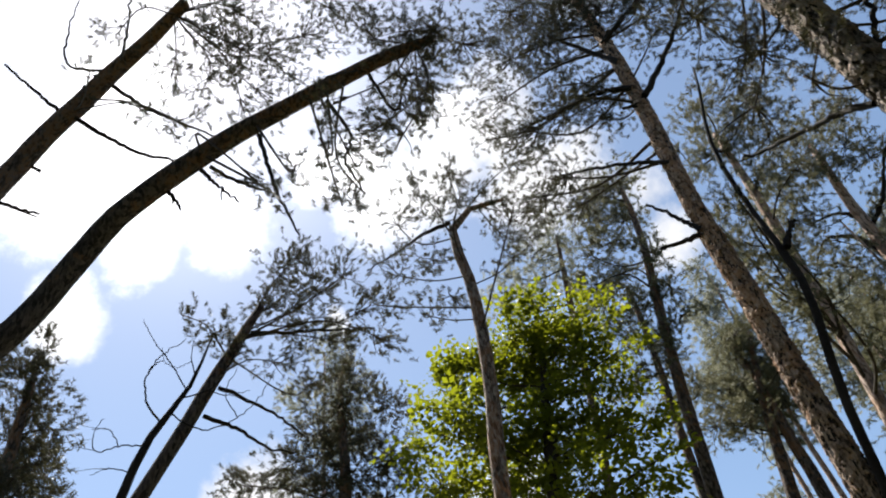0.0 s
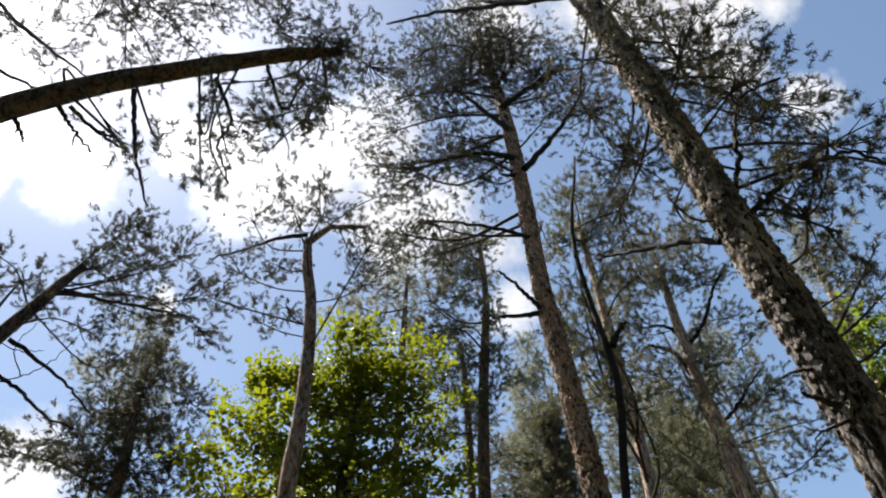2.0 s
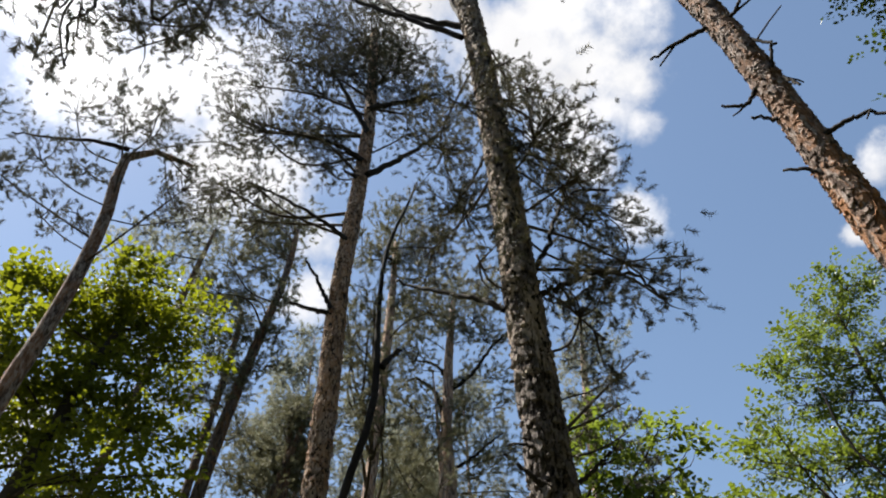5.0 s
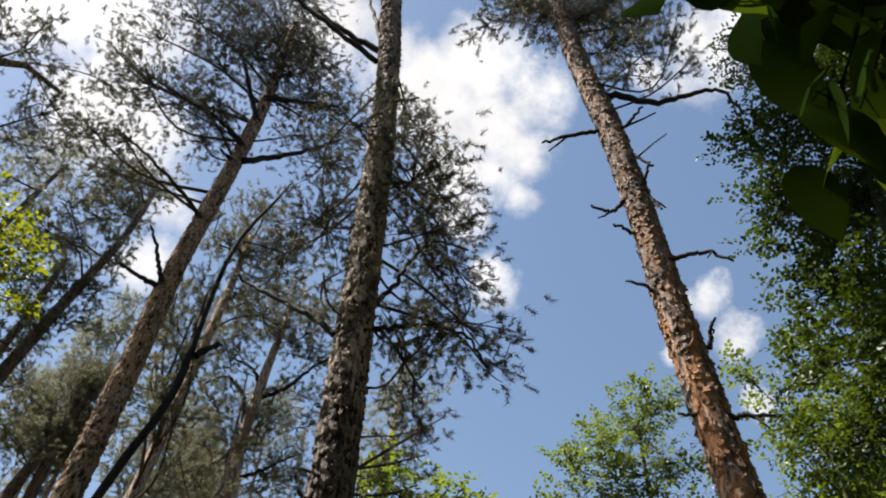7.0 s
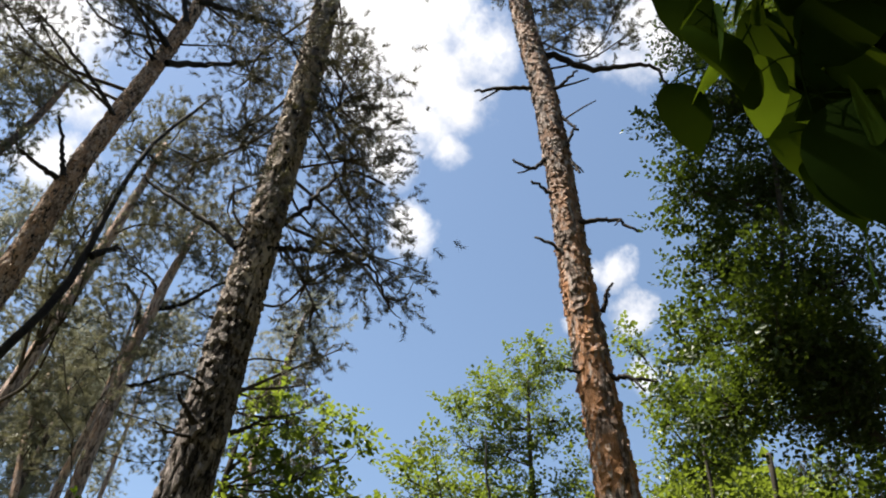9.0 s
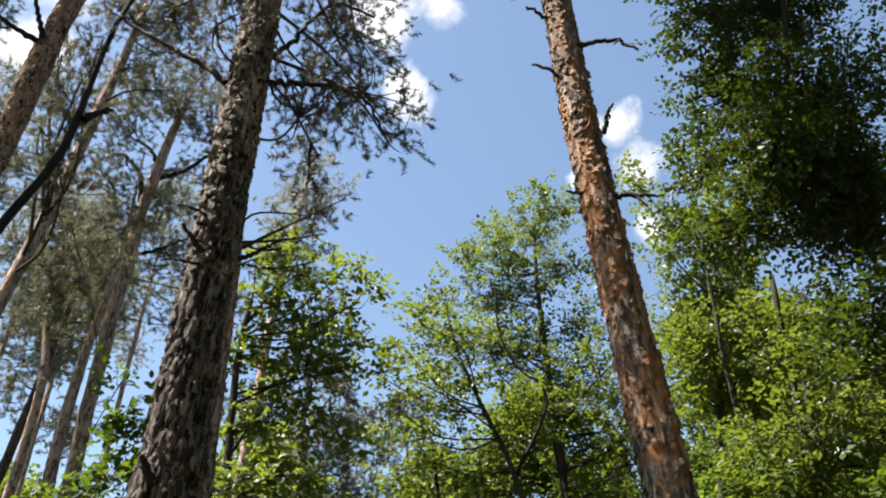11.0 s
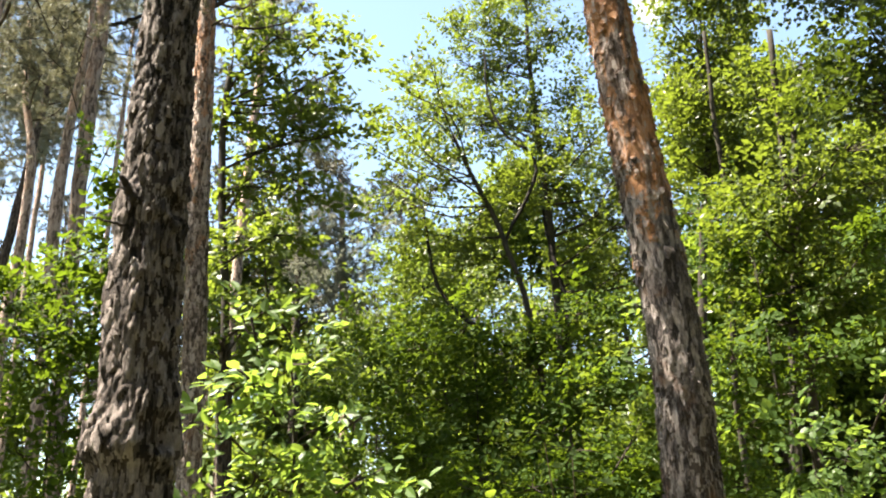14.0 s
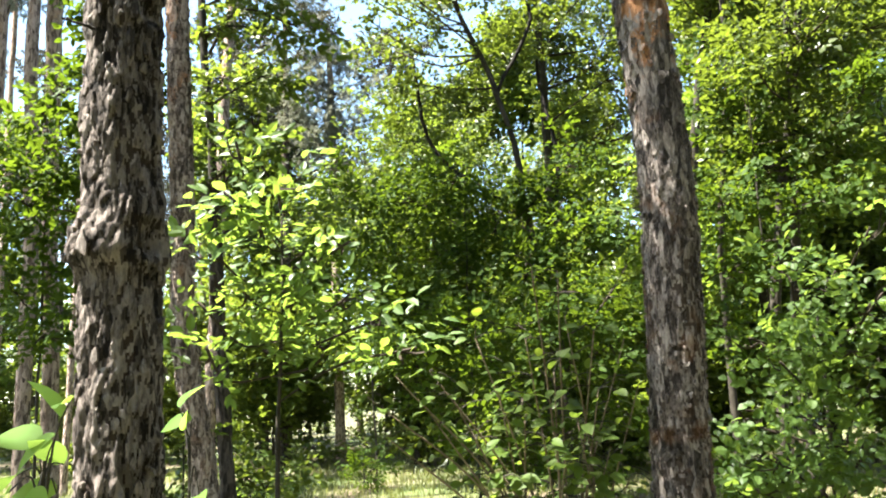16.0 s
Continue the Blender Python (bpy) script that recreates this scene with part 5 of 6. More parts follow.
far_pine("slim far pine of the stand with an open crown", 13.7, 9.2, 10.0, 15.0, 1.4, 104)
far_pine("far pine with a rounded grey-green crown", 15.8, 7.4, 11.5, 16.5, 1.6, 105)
far_pine("low far pine with hazy open foliage", 13.0, 7.7, 8.6, 12.4, 1.7, 109, 4.0)
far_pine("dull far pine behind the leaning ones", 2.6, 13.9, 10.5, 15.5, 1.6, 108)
tree("maple_tree", "young broad-leaved tree with bright sunlit green crown",
     [(4.23, 9.11, -0.15, 0.147), (4.64, 8.66, 7.74, 0.117), (4.75, 8.56, 8.62, 0.100), (4.87, 8.45, 9.61, 0.071), (5.06, 8.31, 10.71, 0.038)],
     M_STEM, M_LEAF_O, MID_SPRAYS, density=3.8, size=1.5, seed=35,
     low=[(4.90, 7.82, 7.73, 0.41), (5.61, 7.65, 7.77, 0.34), (6.00, 7.45, 8.12, 0.23), (4.60, 8.73, 8.33, 0.49), (5.51, 7.87, 8.68, 0.37), (6.17, 7.95, 9.03, 0.22), (3.25, 9.63, 9.05, 0.36), (5.23, 8.60, 9.11, 0.52), (4.15, 9.76, 9.11, 0.54), (3.58, 8.63, 9.17, 0.46), (4.56, 8.90, 9.37, 0.53)],
     middle=[(3.21, 9.26, 9.62, 0.35), (5.68, 8.06, 9.73, 0.49), (6.08, 7.47, 10.21, 0.20), (5.38, 8.65, 10.56, 0.53), (5.90, 7.92, 10.61, 0.42), (4.80, 9.22, 10.73, 0.54), (3.98, 8.96, 10.77, 0.38), (3.70, 9.64, 10.82, 0.35), (4.62, 8.55, 11.14, 0.44), (5.10, 8.27, 11.36, 0.44), (5.68, 8.07, 11.41, 0.38)])
tree("oak_tree", "tall leafy tree with its shade in the leaf colour",
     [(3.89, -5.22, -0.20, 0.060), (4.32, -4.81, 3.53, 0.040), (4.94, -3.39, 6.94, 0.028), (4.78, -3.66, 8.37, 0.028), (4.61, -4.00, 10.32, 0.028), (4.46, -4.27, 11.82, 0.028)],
     M_STEM, M_OAK_SHADED, MID_SPRAYS, density=11.0, size=0.85, seed=36,
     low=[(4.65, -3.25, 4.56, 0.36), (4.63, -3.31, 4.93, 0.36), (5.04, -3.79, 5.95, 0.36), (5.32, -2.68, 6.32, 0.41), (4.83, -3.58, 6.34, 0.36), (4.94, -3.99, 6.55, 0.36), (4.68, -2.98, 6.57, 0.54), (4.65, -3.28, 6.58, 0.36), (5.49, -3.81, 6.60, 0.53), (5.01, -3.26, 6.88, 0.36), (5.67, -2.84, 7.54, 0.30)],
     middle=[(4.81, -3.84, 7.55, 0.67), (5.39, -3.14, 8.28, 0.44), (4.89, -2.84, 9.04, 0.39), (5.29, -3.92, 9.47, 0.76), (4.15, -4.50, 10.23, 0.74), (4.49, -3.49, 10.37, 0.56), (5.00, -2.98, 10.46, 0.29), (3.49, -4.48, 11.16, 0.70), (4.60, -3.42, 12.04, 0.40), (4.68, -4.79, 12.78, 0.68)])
tree("birch_tree", "light green leafy tree with an open top",
     [(12.03, -1.92, -0.15, 0.089), (12.07, -1.92, 4.29, 0.071), (12.08, -1.96, 5.95, 0.066), (12.10, -1.94, 8.08, 0.056), (12.13, -1.91, 9.94, 0.044), (12.14, -1.96, 11.74, 0.029)],
     M_STEM, M_LEAF_G, MID_SPRAYS, density=3.6, size=1.15, seed=37,
     low=[(10.96, -2.73, 7.83, 0.40), (11.13, -2.92, 7.12, 0.40), (11.30, -2.97, 6.41, 0.42), (11.47, -3.03, 5.70, 0.40), (11.07, -3.61, 7.34, 0.40), (11.30, -3.83, 6.36, 0.40), (12.93, -2.44, 6.04, 0.45), (12.45, -3.16, 6.15, 0.45), (13.33, -2.57, 6.95, 0.45), (12.87, -3.12, 7.16, 0.45), (11.31, -1.50, 7.27, 0.57), (12.98, -2.14, 7.48, 0.45), (12.54, -2.49, 7.69, 0.45), (12.45, -3.34, 7.82, 0.45), (11.86, -2.34, 8.16, 0.51), (13.29, -3.11, 8.49, 0.45), (13.41, -2.05, 8.47, 0.45), (11.75, -0.74, 8.63, 0.56)],
     middle=[(12.46, -1.86, 8.99, 0.59), (12.01, 0.07, 9.06, 0.42), (11.83, -0.35, 9.17, 0.42), (12.00, -2.72, 9.44, 0.43), (12.34, -1.51, 10.22, 0.56), (12.39, -0.62, 10.29, 0.47), (11.96, -2.42, 10.72, 0.51), (11.96, -0.98, 10.93, 0.45), (12.27, -0.43, 11.11, 0.32), (12.19, -1.35, 11.22, 0.46), (12.43, -1.89, 11.82, 0.54), (11.68, -2.28, 11.92, 0.48)])
old = tree("alder_tree", "leafy tree with a thin leaning dark stem",
     [(10.83, -1.75, -0.15, 0.062), (10.83, -1.52, 3.00, 0.052), (10.83, -1.34, 4.39, 0.047), (10.83, -1.23, 5.28, 0.044), (10.83, -1.03, 6.02, 0.042), (10.83, -0.79, 6.71, 0.040), (10.83, -0.54, 7.31, 0.036), (10.83, -0.34, 7.89, 0.026)],
     M_STEM, M_LEAF_G, MID_SPRAYS, density=2.0, size=1.25, seed=38,
     crown=[(9.57, 1.00, 7.11, 0.26), (9.45, 0.58, 7.48, 0.30), (9.62, 0.32, 6.96, 0.30), (9.70, 0.82, 6.72, 0.28), (9.34, 0.32, 7.77, 0.28), (9.22, -0.03, 8.14, 0.28), (11.14, -0.90, 5.84, 0.48), (10.86, -0.04, 6.15, 0.52), (10.50, 0.47, 6.57, 0.48), (11.34, -0.70, 6.70, 0.51), (10.97, -0.25, 7.16, 0.46), (10.94, 0.10, 7.58, 0.51), (10.66, 0.26, 8.28, 0.34)])
bare_branch(old, [(10.85, -1.62, 3.60, 0.040), (11.20, -1.95, 5.08, 0.036), (11.35, -1.88, 5.75, 0.034), (11.45, -1.80, 6.35, 0.030), (11.50, -1.76, 7.07, 0.022)])
bare_branch(old, [(10.85, -1.42, 4.00, 0.036), (11.00, 0.00, 5.31, 0.030), (11.00, 0.18, 6.45, 0.024), (11.00, 0.25, 6.94, 0.018)])
bare_branch(old, [(10.83, -1.05, 5.95, 0.030), (10.80, -1.54, 7.50, 0.026), (10.80, -1.33, 7.66, 0.024), (10.80, -1.01, 8.30, 0.020), (10.80, -0.95, 9.51, 0.012)])
tree("birch_tree", "tall leafy tree catching the sun",
     [(10.28, -3.23, -0.15, 0.083), (10.17, -3.53, 3.70, 0.067), (10.09, -3.75, 5.20, 0.063), (9.97, -4.06, 6.90, 0.055), (9.89, -4.26, 8.90, 0.037)],
     M_STEM, M_LEAF_G, MID_SPRAYS, density=3.2, size=1.3, seed=39,
     crown=[(10.62, -3.55, 6.47, 0.44), (10.40, -4.24, 6.72, 0.52), (9.84, -4.71, 6.99, 0.55), (9.59, -3.47, 7.00, 0.41), (9.73, -4.13, 7.55, 0.53), (9.37, -4.85, 7.89, 0.46), (10.70, -3.59, 8.13, 0.37), (9.22, -4.45, 8.62, 0.47), (10.43, -3.91, 8.72, 0.52), (9.68, -3.65, 9.33, 0.41), (9.34, -4.19, 9.74, 0.45), (9.54, -5.10, 9.86, 0.46), (9.80, -3.53, 10.78, 0.35), (9.64, -4.70, 10.97, 0.39)])
tree("maple_tree", "dense leafy tree beside the flaking pine",
     [(8.05, -3.45, -0.15, 0.066), (7.90, -3.74, 3.37, 0.053), (7.79, -3.95, 4.42, 0.049), (7.71, -4.10, 5.32, 0.042), (7.64, -4.23, 6.17, 0.027)],
     M_STEM, M_LEAF_G, MID_SPRAYS, density=3.0, size=1.15, seed=40,
     crown=[(8.31, -4.35, 3.68, 0.47), (7.92, -3.61, 3.85, 0.42), (7.86, -4.53, 4.16, 0.46), (7.71, -3.92, 4.40, 0.43), (8.25, -3.57, 4.46, 0.39), (7.46, -3.44, 4.83, 0.37), (7.95, -4.57, 4.99, 0.49), (7.40, -4.81, 5.16, 0.37), (7.37, -3.81, 5.18, 0.41), (6.82, -4.30, 5.37, 0.41), (7.61, -4.35, 6.15, 0.44)])
tree("birch_tree", "slim dark-barked tree among sunlit leaves",
     [(8.34, -3.95, -0.15, 0.074), (8.34, -3.95, 1.96, 0.056), (7.94, -3.92, 3.46, 0.051), (7.82, -4.00, 4.71, 0.045), (7.74, -4.04, 5.67, 0.039), (7.54, -4.12, 7.29, 0.034)],
     M_STEM, M_LEAF_G, MID_SPRAYS, density=3.8, size=1.15, seed=51,
     crown=[(8.33, -4.61, 5.54, 0.340), (8.37, -3.93, 5.37, 0.340), (8.37, -4.72, 4.69, 0.300), (8.10, -4.06, 6.75, 0.360), (8.15, -4.66, 7.05, 0.360)])
tree("birch_tree", "thin dark stem between leafy trees",
     [(10.01, -3.80, -0.15, 0.060), (10.01, -3.80, 2.09, 0.045), (9.49, -3.79, 4.25, 0.041), (9.24, -3.90, 5.55, 0.036), (9.09, -3.89, 6.91, 0.032), (8.93, -3.94, 8.38, 0.027)],
     M_STEM, M_LEAF_G, MID_SPRAYS, density=3.8, size=1.15, seed=52,
     crown=[(9.75, -4.31, 6.43, 0.360), (9.50, -3.89, 7.68, 0.400), (9.48, -4.52, 8.35, 0.360)])
tree("bird_cherry_tree", "slim leafy tree beside the old pine",
     [(6.93, 1.88, -0.15, 0.052), (6.94, 2.04, 3.29, 0.041), (6.94, 2.14, 4.36, 0.041), (6.93, 2.22, 5.61, 0.039), (6.95, 2.20, 6.69, 0.029)],
     M_STEM, M_LEAF, SPRAYS, density=4.8, size=1.1, seed=41,
     crown=[(6.64, 1.88, 4.58, 0.24), (6.97, 1.57, 4.70, 0.27), (7.09, 1.28, 5.25, 0.22), (6.86, 1.94, 5.30, 0.26), (7.24, 1.66, 5.33, 0.27), (7.10, 1.11, 5.85, 0.27), (7.06, 1.54, 5.92, 0.32), (7.13, 2.06, 6.12, 0.28), (7.44, 0.98, 6.49, 0.17), (7.08, 1.32, 6.51, 0.31), (7.20, 1.88, 6.77, 0.30), (7.25, 0.97, 6.84, 0.17), (6.92, 1.59, 7.12, 0.29), (6.99, 1.14, 7.15, 0.26), (7.08, 2.24, 7.43, 0.24)])
tree("pine_tree", "hazy distant pine standing beyond the thicket",
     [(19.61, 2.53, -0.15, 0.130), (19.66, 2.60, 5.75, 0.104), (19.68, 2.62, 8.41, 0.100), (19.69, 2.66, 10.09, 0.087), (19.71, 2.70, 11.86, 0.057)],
     M_BARK_P, M_NEEDLE_HAZE, FAR_TUFTS, density=3.4, size=1.2, seed=42,
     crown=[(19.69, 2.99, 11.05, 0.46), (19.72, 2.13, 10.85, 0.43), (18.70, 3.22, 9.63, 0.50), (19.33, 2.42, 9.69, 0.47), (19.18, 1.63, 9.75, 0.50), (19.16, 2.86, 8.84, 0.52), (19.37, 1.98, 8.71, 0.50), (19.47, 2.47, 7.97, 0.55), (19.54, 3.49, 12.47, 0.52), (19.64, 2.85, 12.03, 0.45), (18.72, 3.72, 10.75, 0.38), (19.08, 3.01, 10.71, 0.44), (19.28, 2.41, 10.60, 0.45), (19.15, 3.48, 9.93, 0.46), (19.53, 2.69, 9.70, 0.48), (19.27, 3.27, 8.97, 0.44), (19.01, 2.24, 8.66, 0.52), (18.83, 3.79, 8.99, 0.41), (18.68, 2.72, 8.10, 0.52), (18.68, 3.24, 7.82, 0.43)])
tree("undergrowth_shrub", "tall green thicket beyond the clearing",
     [(13.57, 1.14, -0.15, 0.016), (13.64, 1.23, 3.39, 0.011), (13.61, 1.21, 6.51, 0.006)],
     M_STEM, M_LEAF, MID_SPRAYS, density=2.2, size=1.5, face=(-0.55, 0.3, 0.0), flat=0.6, seed=43,
     crown=[(12.98, 1.04, 4.15, 0.49), (13.17, 1.84, 4.23, 0.50), (13.26, 0.63, 5.00, 0.56), (14.46, 2.46, 5.16, 0.61), (13.14, 1.43, 5.22, 0.56), (14.23, -1.35, 6.04, 0.56), (13.30, 0.17, 6.17, 0.52), (14.64, 0.89, 6.29, 0.63), (13.88, -0.49, 6.56, 0.55), (13.40, 0.89, 7.04, 0.48)])
tree("undergrowth_shrub", "dense green thicket of young hazel",
     [(10.28, -0.49, -0.15, 0.016), (10.34, -0.42, 2.15, 0.011), (10.29, -0.45, 4.12, 0.006)],
     M_STEM, M_LEAF_SHADED, MID_SPRAYS, density=3.6, size=1.3, face=(-0.55, 0.3, 0.0), flat=0.6, seed=44,
     crown=[(9.92, -2.01, 1.93, 0.43), (10.80, 0.59, 2.25, 0.51), (10.94, -0.43, 2.28, 0.55), (9.98, -1.13, 2.33, 0.47), (9.82, -1.78, 2.56, 0.47), (9.94, 0.24, 2.75, 0.48), (9.79, 0.80, 2.97, 0.44), (10.57, -0.62, 3.01, 0.51), (9.74, -1.25, 3.08, 0.44), (9.61, -1.93, 3.53, 0.44), (10.65, -0.02, 3.52, 0.52), (9.87, 1.39, 3.54, 0.37), (10.89, 0.71, 3.76, 0.49), (10.50, -0.93, 3.93, 0.48), (10.82, -1.64, 4.29, 0.46), (10.24, 1.28, 4.31, 0.39), (10.79, 0.35, 4.40, 0.50), (10.24, -0.32, 4.55, 0.48), (10.52, -2.16, 4.87, 0.45)])
tree("undergrowth_shrub", "tall leafy shrub in half shade",
     [(7.60, -3.46, -0.15, 0.016), (7.67, -3.39, 2.39, 0.011), (7.63, -3.42, 4.53, 0.006)],
     M_STEM, M_LEAF_SHADED, MID_SPRAYS, density=5.0, size=1.15, face=(-0.55, 0.3, 0.0), flat=0.6, seed=45,
     crown=[(6.86, -2.81, 1.91, 0.30), (6.70, -2.43, 2.02, 0.29), (7.44, -2.90, 2.70, 0.33), (6.83, -3.37, 3.21, 0.34), (7.26, -2.84, 3.35, 0.34), (8.30, -3.73, 4.10, 0.39), (8.16, -4.53, 4.15, 0.42), (7.07, -4.41, 4.41, 0.34), (8.51, -3.43, 4.62, 0.37), (8.10, -3.81, 4.94, 0.36), (8.61, -3.44, 5.33, 0.32)])
tree("undergrowth_shrub", "sunlit shrub with long glossy leaves",
     [(3.70, 0.75, -0.15, 0.016), (3.74, 0.80, 1.35, 0.011), (3.70, 0.77, 2.45, 0.006)],
     M_STEM, M_LEAF_B, BIG_SPRAYS, density=3.6, size=0.85, face=(-0.55, 0.3, 0.0), flat=0.6, seed=46,
     crown=[(3.57, 0.11, 1.75, 0.14), (3.57, 0.52, 1.79, 0.17), (3.66, 0.86, 1.78, 0.17), (3.57, 1.11, 1.80, 0.14), (3.64, 0.26, 1.91, 0.14), (3.51, 1.13, 2.01, 0.13), (3.68, 0.71, 2.00, 0.18), (3.57, 0.42, 2.02, 0.15), (3.60, 0.94, 2.06, 0.16), (3.56, 1.07, 2.25, 0.13), (3.62, 0.64, 2.25, 0.16), (3.65, 0.42, 2.30, 0.13), (3.56, 0.85, 2.37, 0.16), (3.57, 1.03, 2.56, 0.14), (3.61, 0.78, 2.61, 0.15), (3.60, 0.98, 2.83, 0.14)])
tree("undergrowth_shrub", "green shrub with soft leaves between slim pine trunks",
     [(6.55, 3.40, -0.15, 0.016), (6.62, 3.48, 2.50, 0.011), (6.58, 3.45, 4.81, 0.006)],
     M_STEM, M_LEAF_SHADED, SPRAYS, density=6.0, size=1.1, face=(-0.55, 0.3, 0.0), flat=0.6, seed=47,
     crown=[(5.88, 2.89, 4.20, 0.22), (5.95, 2.73, 3.72, 0.22), (5.96, 3.19, 3.50, 0.22), (5.95, 3.41, 3.28, 0.22), (5.79, 2.60, 4.05, 0.22), (5.99, 2.63, 4.66, 0.22), (6.13, 3.71, 3.82, 0.22), (5.89, 2.87, 3.16, 0.22), (6.07, 2.43, 4.25, 0.22), (6.21, 3.22, 2.18, 0.21), (6.60, 3.74, 2.18, 0.19), (6.85, 3.27, 2.52, 0.18), (6.40, 3.60, 2.58, 0.20), (6.54, 3.35, 2.78, 0.21), (6.55, 3.65, 3.09, 0.21), (6.72, 3.31, 3.43, 0.21), (6.51, 3.27, 3.96, 0.16), (6.63, 3.79, 3.97, 0.19), (6.26, 3.37, 4.16, 0.17), (6.72, 3.30, 5.67, 0.14)])
tree("undergrowth_shrub", "large shrub with round bright leaves",
     [(5.00, -2.55, -0.15, 0.016), (5.03, -2.52, 1.08, 0.011), (5.00, -2.55, 2.07, 0.006)],
     M_STEM, M_LEAF_B, ROUND_SPRAYS, density=3.0, size=0.8, face=(-0.55, 0.3, 0.0), flat=0.6, seed=48,
     crown=[(4.58, -2.17, 1.43, 0.23), (4.63, -2.43, 1.15, 0.23), (4.66, -1.99, 1.07, 0.21), (4.58, -2.59, 1.47, 0.23), (4.54, -2.31, 1.78, 0.23), (4.50, -2.62, 1.95, 0.23), (4.70, -1.84, 0.90, 0.18), (4.68, -2.25, 0.89, 0.21), (4.59, -2.07, 1.63, 0.18), (4.66, -2.62, 0.90, 0.24), (4.66, -1.86, 1.35, 0.15), (4.69, -2.42, 0.89, 0.24), (4.71, -2.03, 0.93, 0.20), (4.63, -2.53, 1.14, 0.24), (4.64, -2.24, 1.23, 0.25), (4.64, -1.93, 1.24, 0.18), (4.59, -2.55, 1.67, 0.26), (4.60, -2.21, 1.70, 0.25), (4.58, -1.90, 1.78, 0.12), (4.49, -2.70, 2.01, 0.21), (4.54, -2.18, 2.11, 0.21), (4.52, -2.45, 2.16, 0.25), (4.45, -2.66, 2.41, 0.18)])

# added to darken the shaded gap; its leaf colour carries shade too
tree("undergrowth_shrub", "dense shrub added for the shaded gap behind the hazel",
     [(7.35, -1.05, -0.15, 0.022), (7.38, -1.0, 1.2, 0.015), (7.35, -1.02, 2.3, 0.008)],
     M_STEM, M_LEAF_SHADED, MID_SPRAYS, density=5.0, size=0.95, flat=0.8, seed=49,
     crown=[(7.26, -0.22, 2.26, 0.28), (7.33, -0.43, 1.88, 0.24), (7.30, -0.07, 1.54, 0.25), (6.87, -0.70, 2.13, 0.28), (6.92, -0.69, 1.51, 0.30), (7.40, -0.50, 1.01, 0.29), (7.02, -1.16, 2.48, 0.25), (7.11, -1.26, 1.80, 0.30), (7.05, -1.12, 1.13, 0.27), (6.91, -1.67, 2.46, 0.28), (7.20, -1.72, 1.96, 0.25), (7.27, -1.68, 1.35, 0.26), (7.51, -1.65, 0.69, 0.26), (7.30, -0.93, 0.76, 0.25), (7.23, -1.06, 1.97, 0.27)])

def seedling(x, y, tall, wide, seed, foliage):
    """A knee-high seedling shrub on the forest floor."""
    rs = np.random.RandomState(seed)
    z = height(x, y)
    lobes = [(x + wide * rs.uniform(-1, 1), y + wide * rs.uniform(-1, 1), z + tall * rs.uniform(0.35, 1.0), rs.uniform(0.14, 0.2)) for _ in range(7)]
    tree("undergrowth_shrub", "low seedling shrub on the mossy forest floor", [(x, y, z - 0.05, 0.012), (x + 0.02, y, z + tall * 0.5, 0.009), (x, y + 0.02, z + tall, 0.005)],
         M_STEM, foliage, MID_SPRAYS, seed, 3.5, crown=lobes, size=1.0, flat=0.6, group="seedlings of the clearing")


seedling(6.54, 2.16, 1.26, 0.45, 204, M_LEAF)
seedling(11.59, 2.62, 0.55, 0.45, 205, M_LEAF_B)
seedling(13.4, 1.35, 0.60, 0.45, 206, M_LEAF_SHADED)
seedling(6.44, -2.45, 0.96, 0.45, 209, M_LEAF_SHADED)
seedling(7.14, 1.89, 1.06, 0.45, 210, M_LEAF)

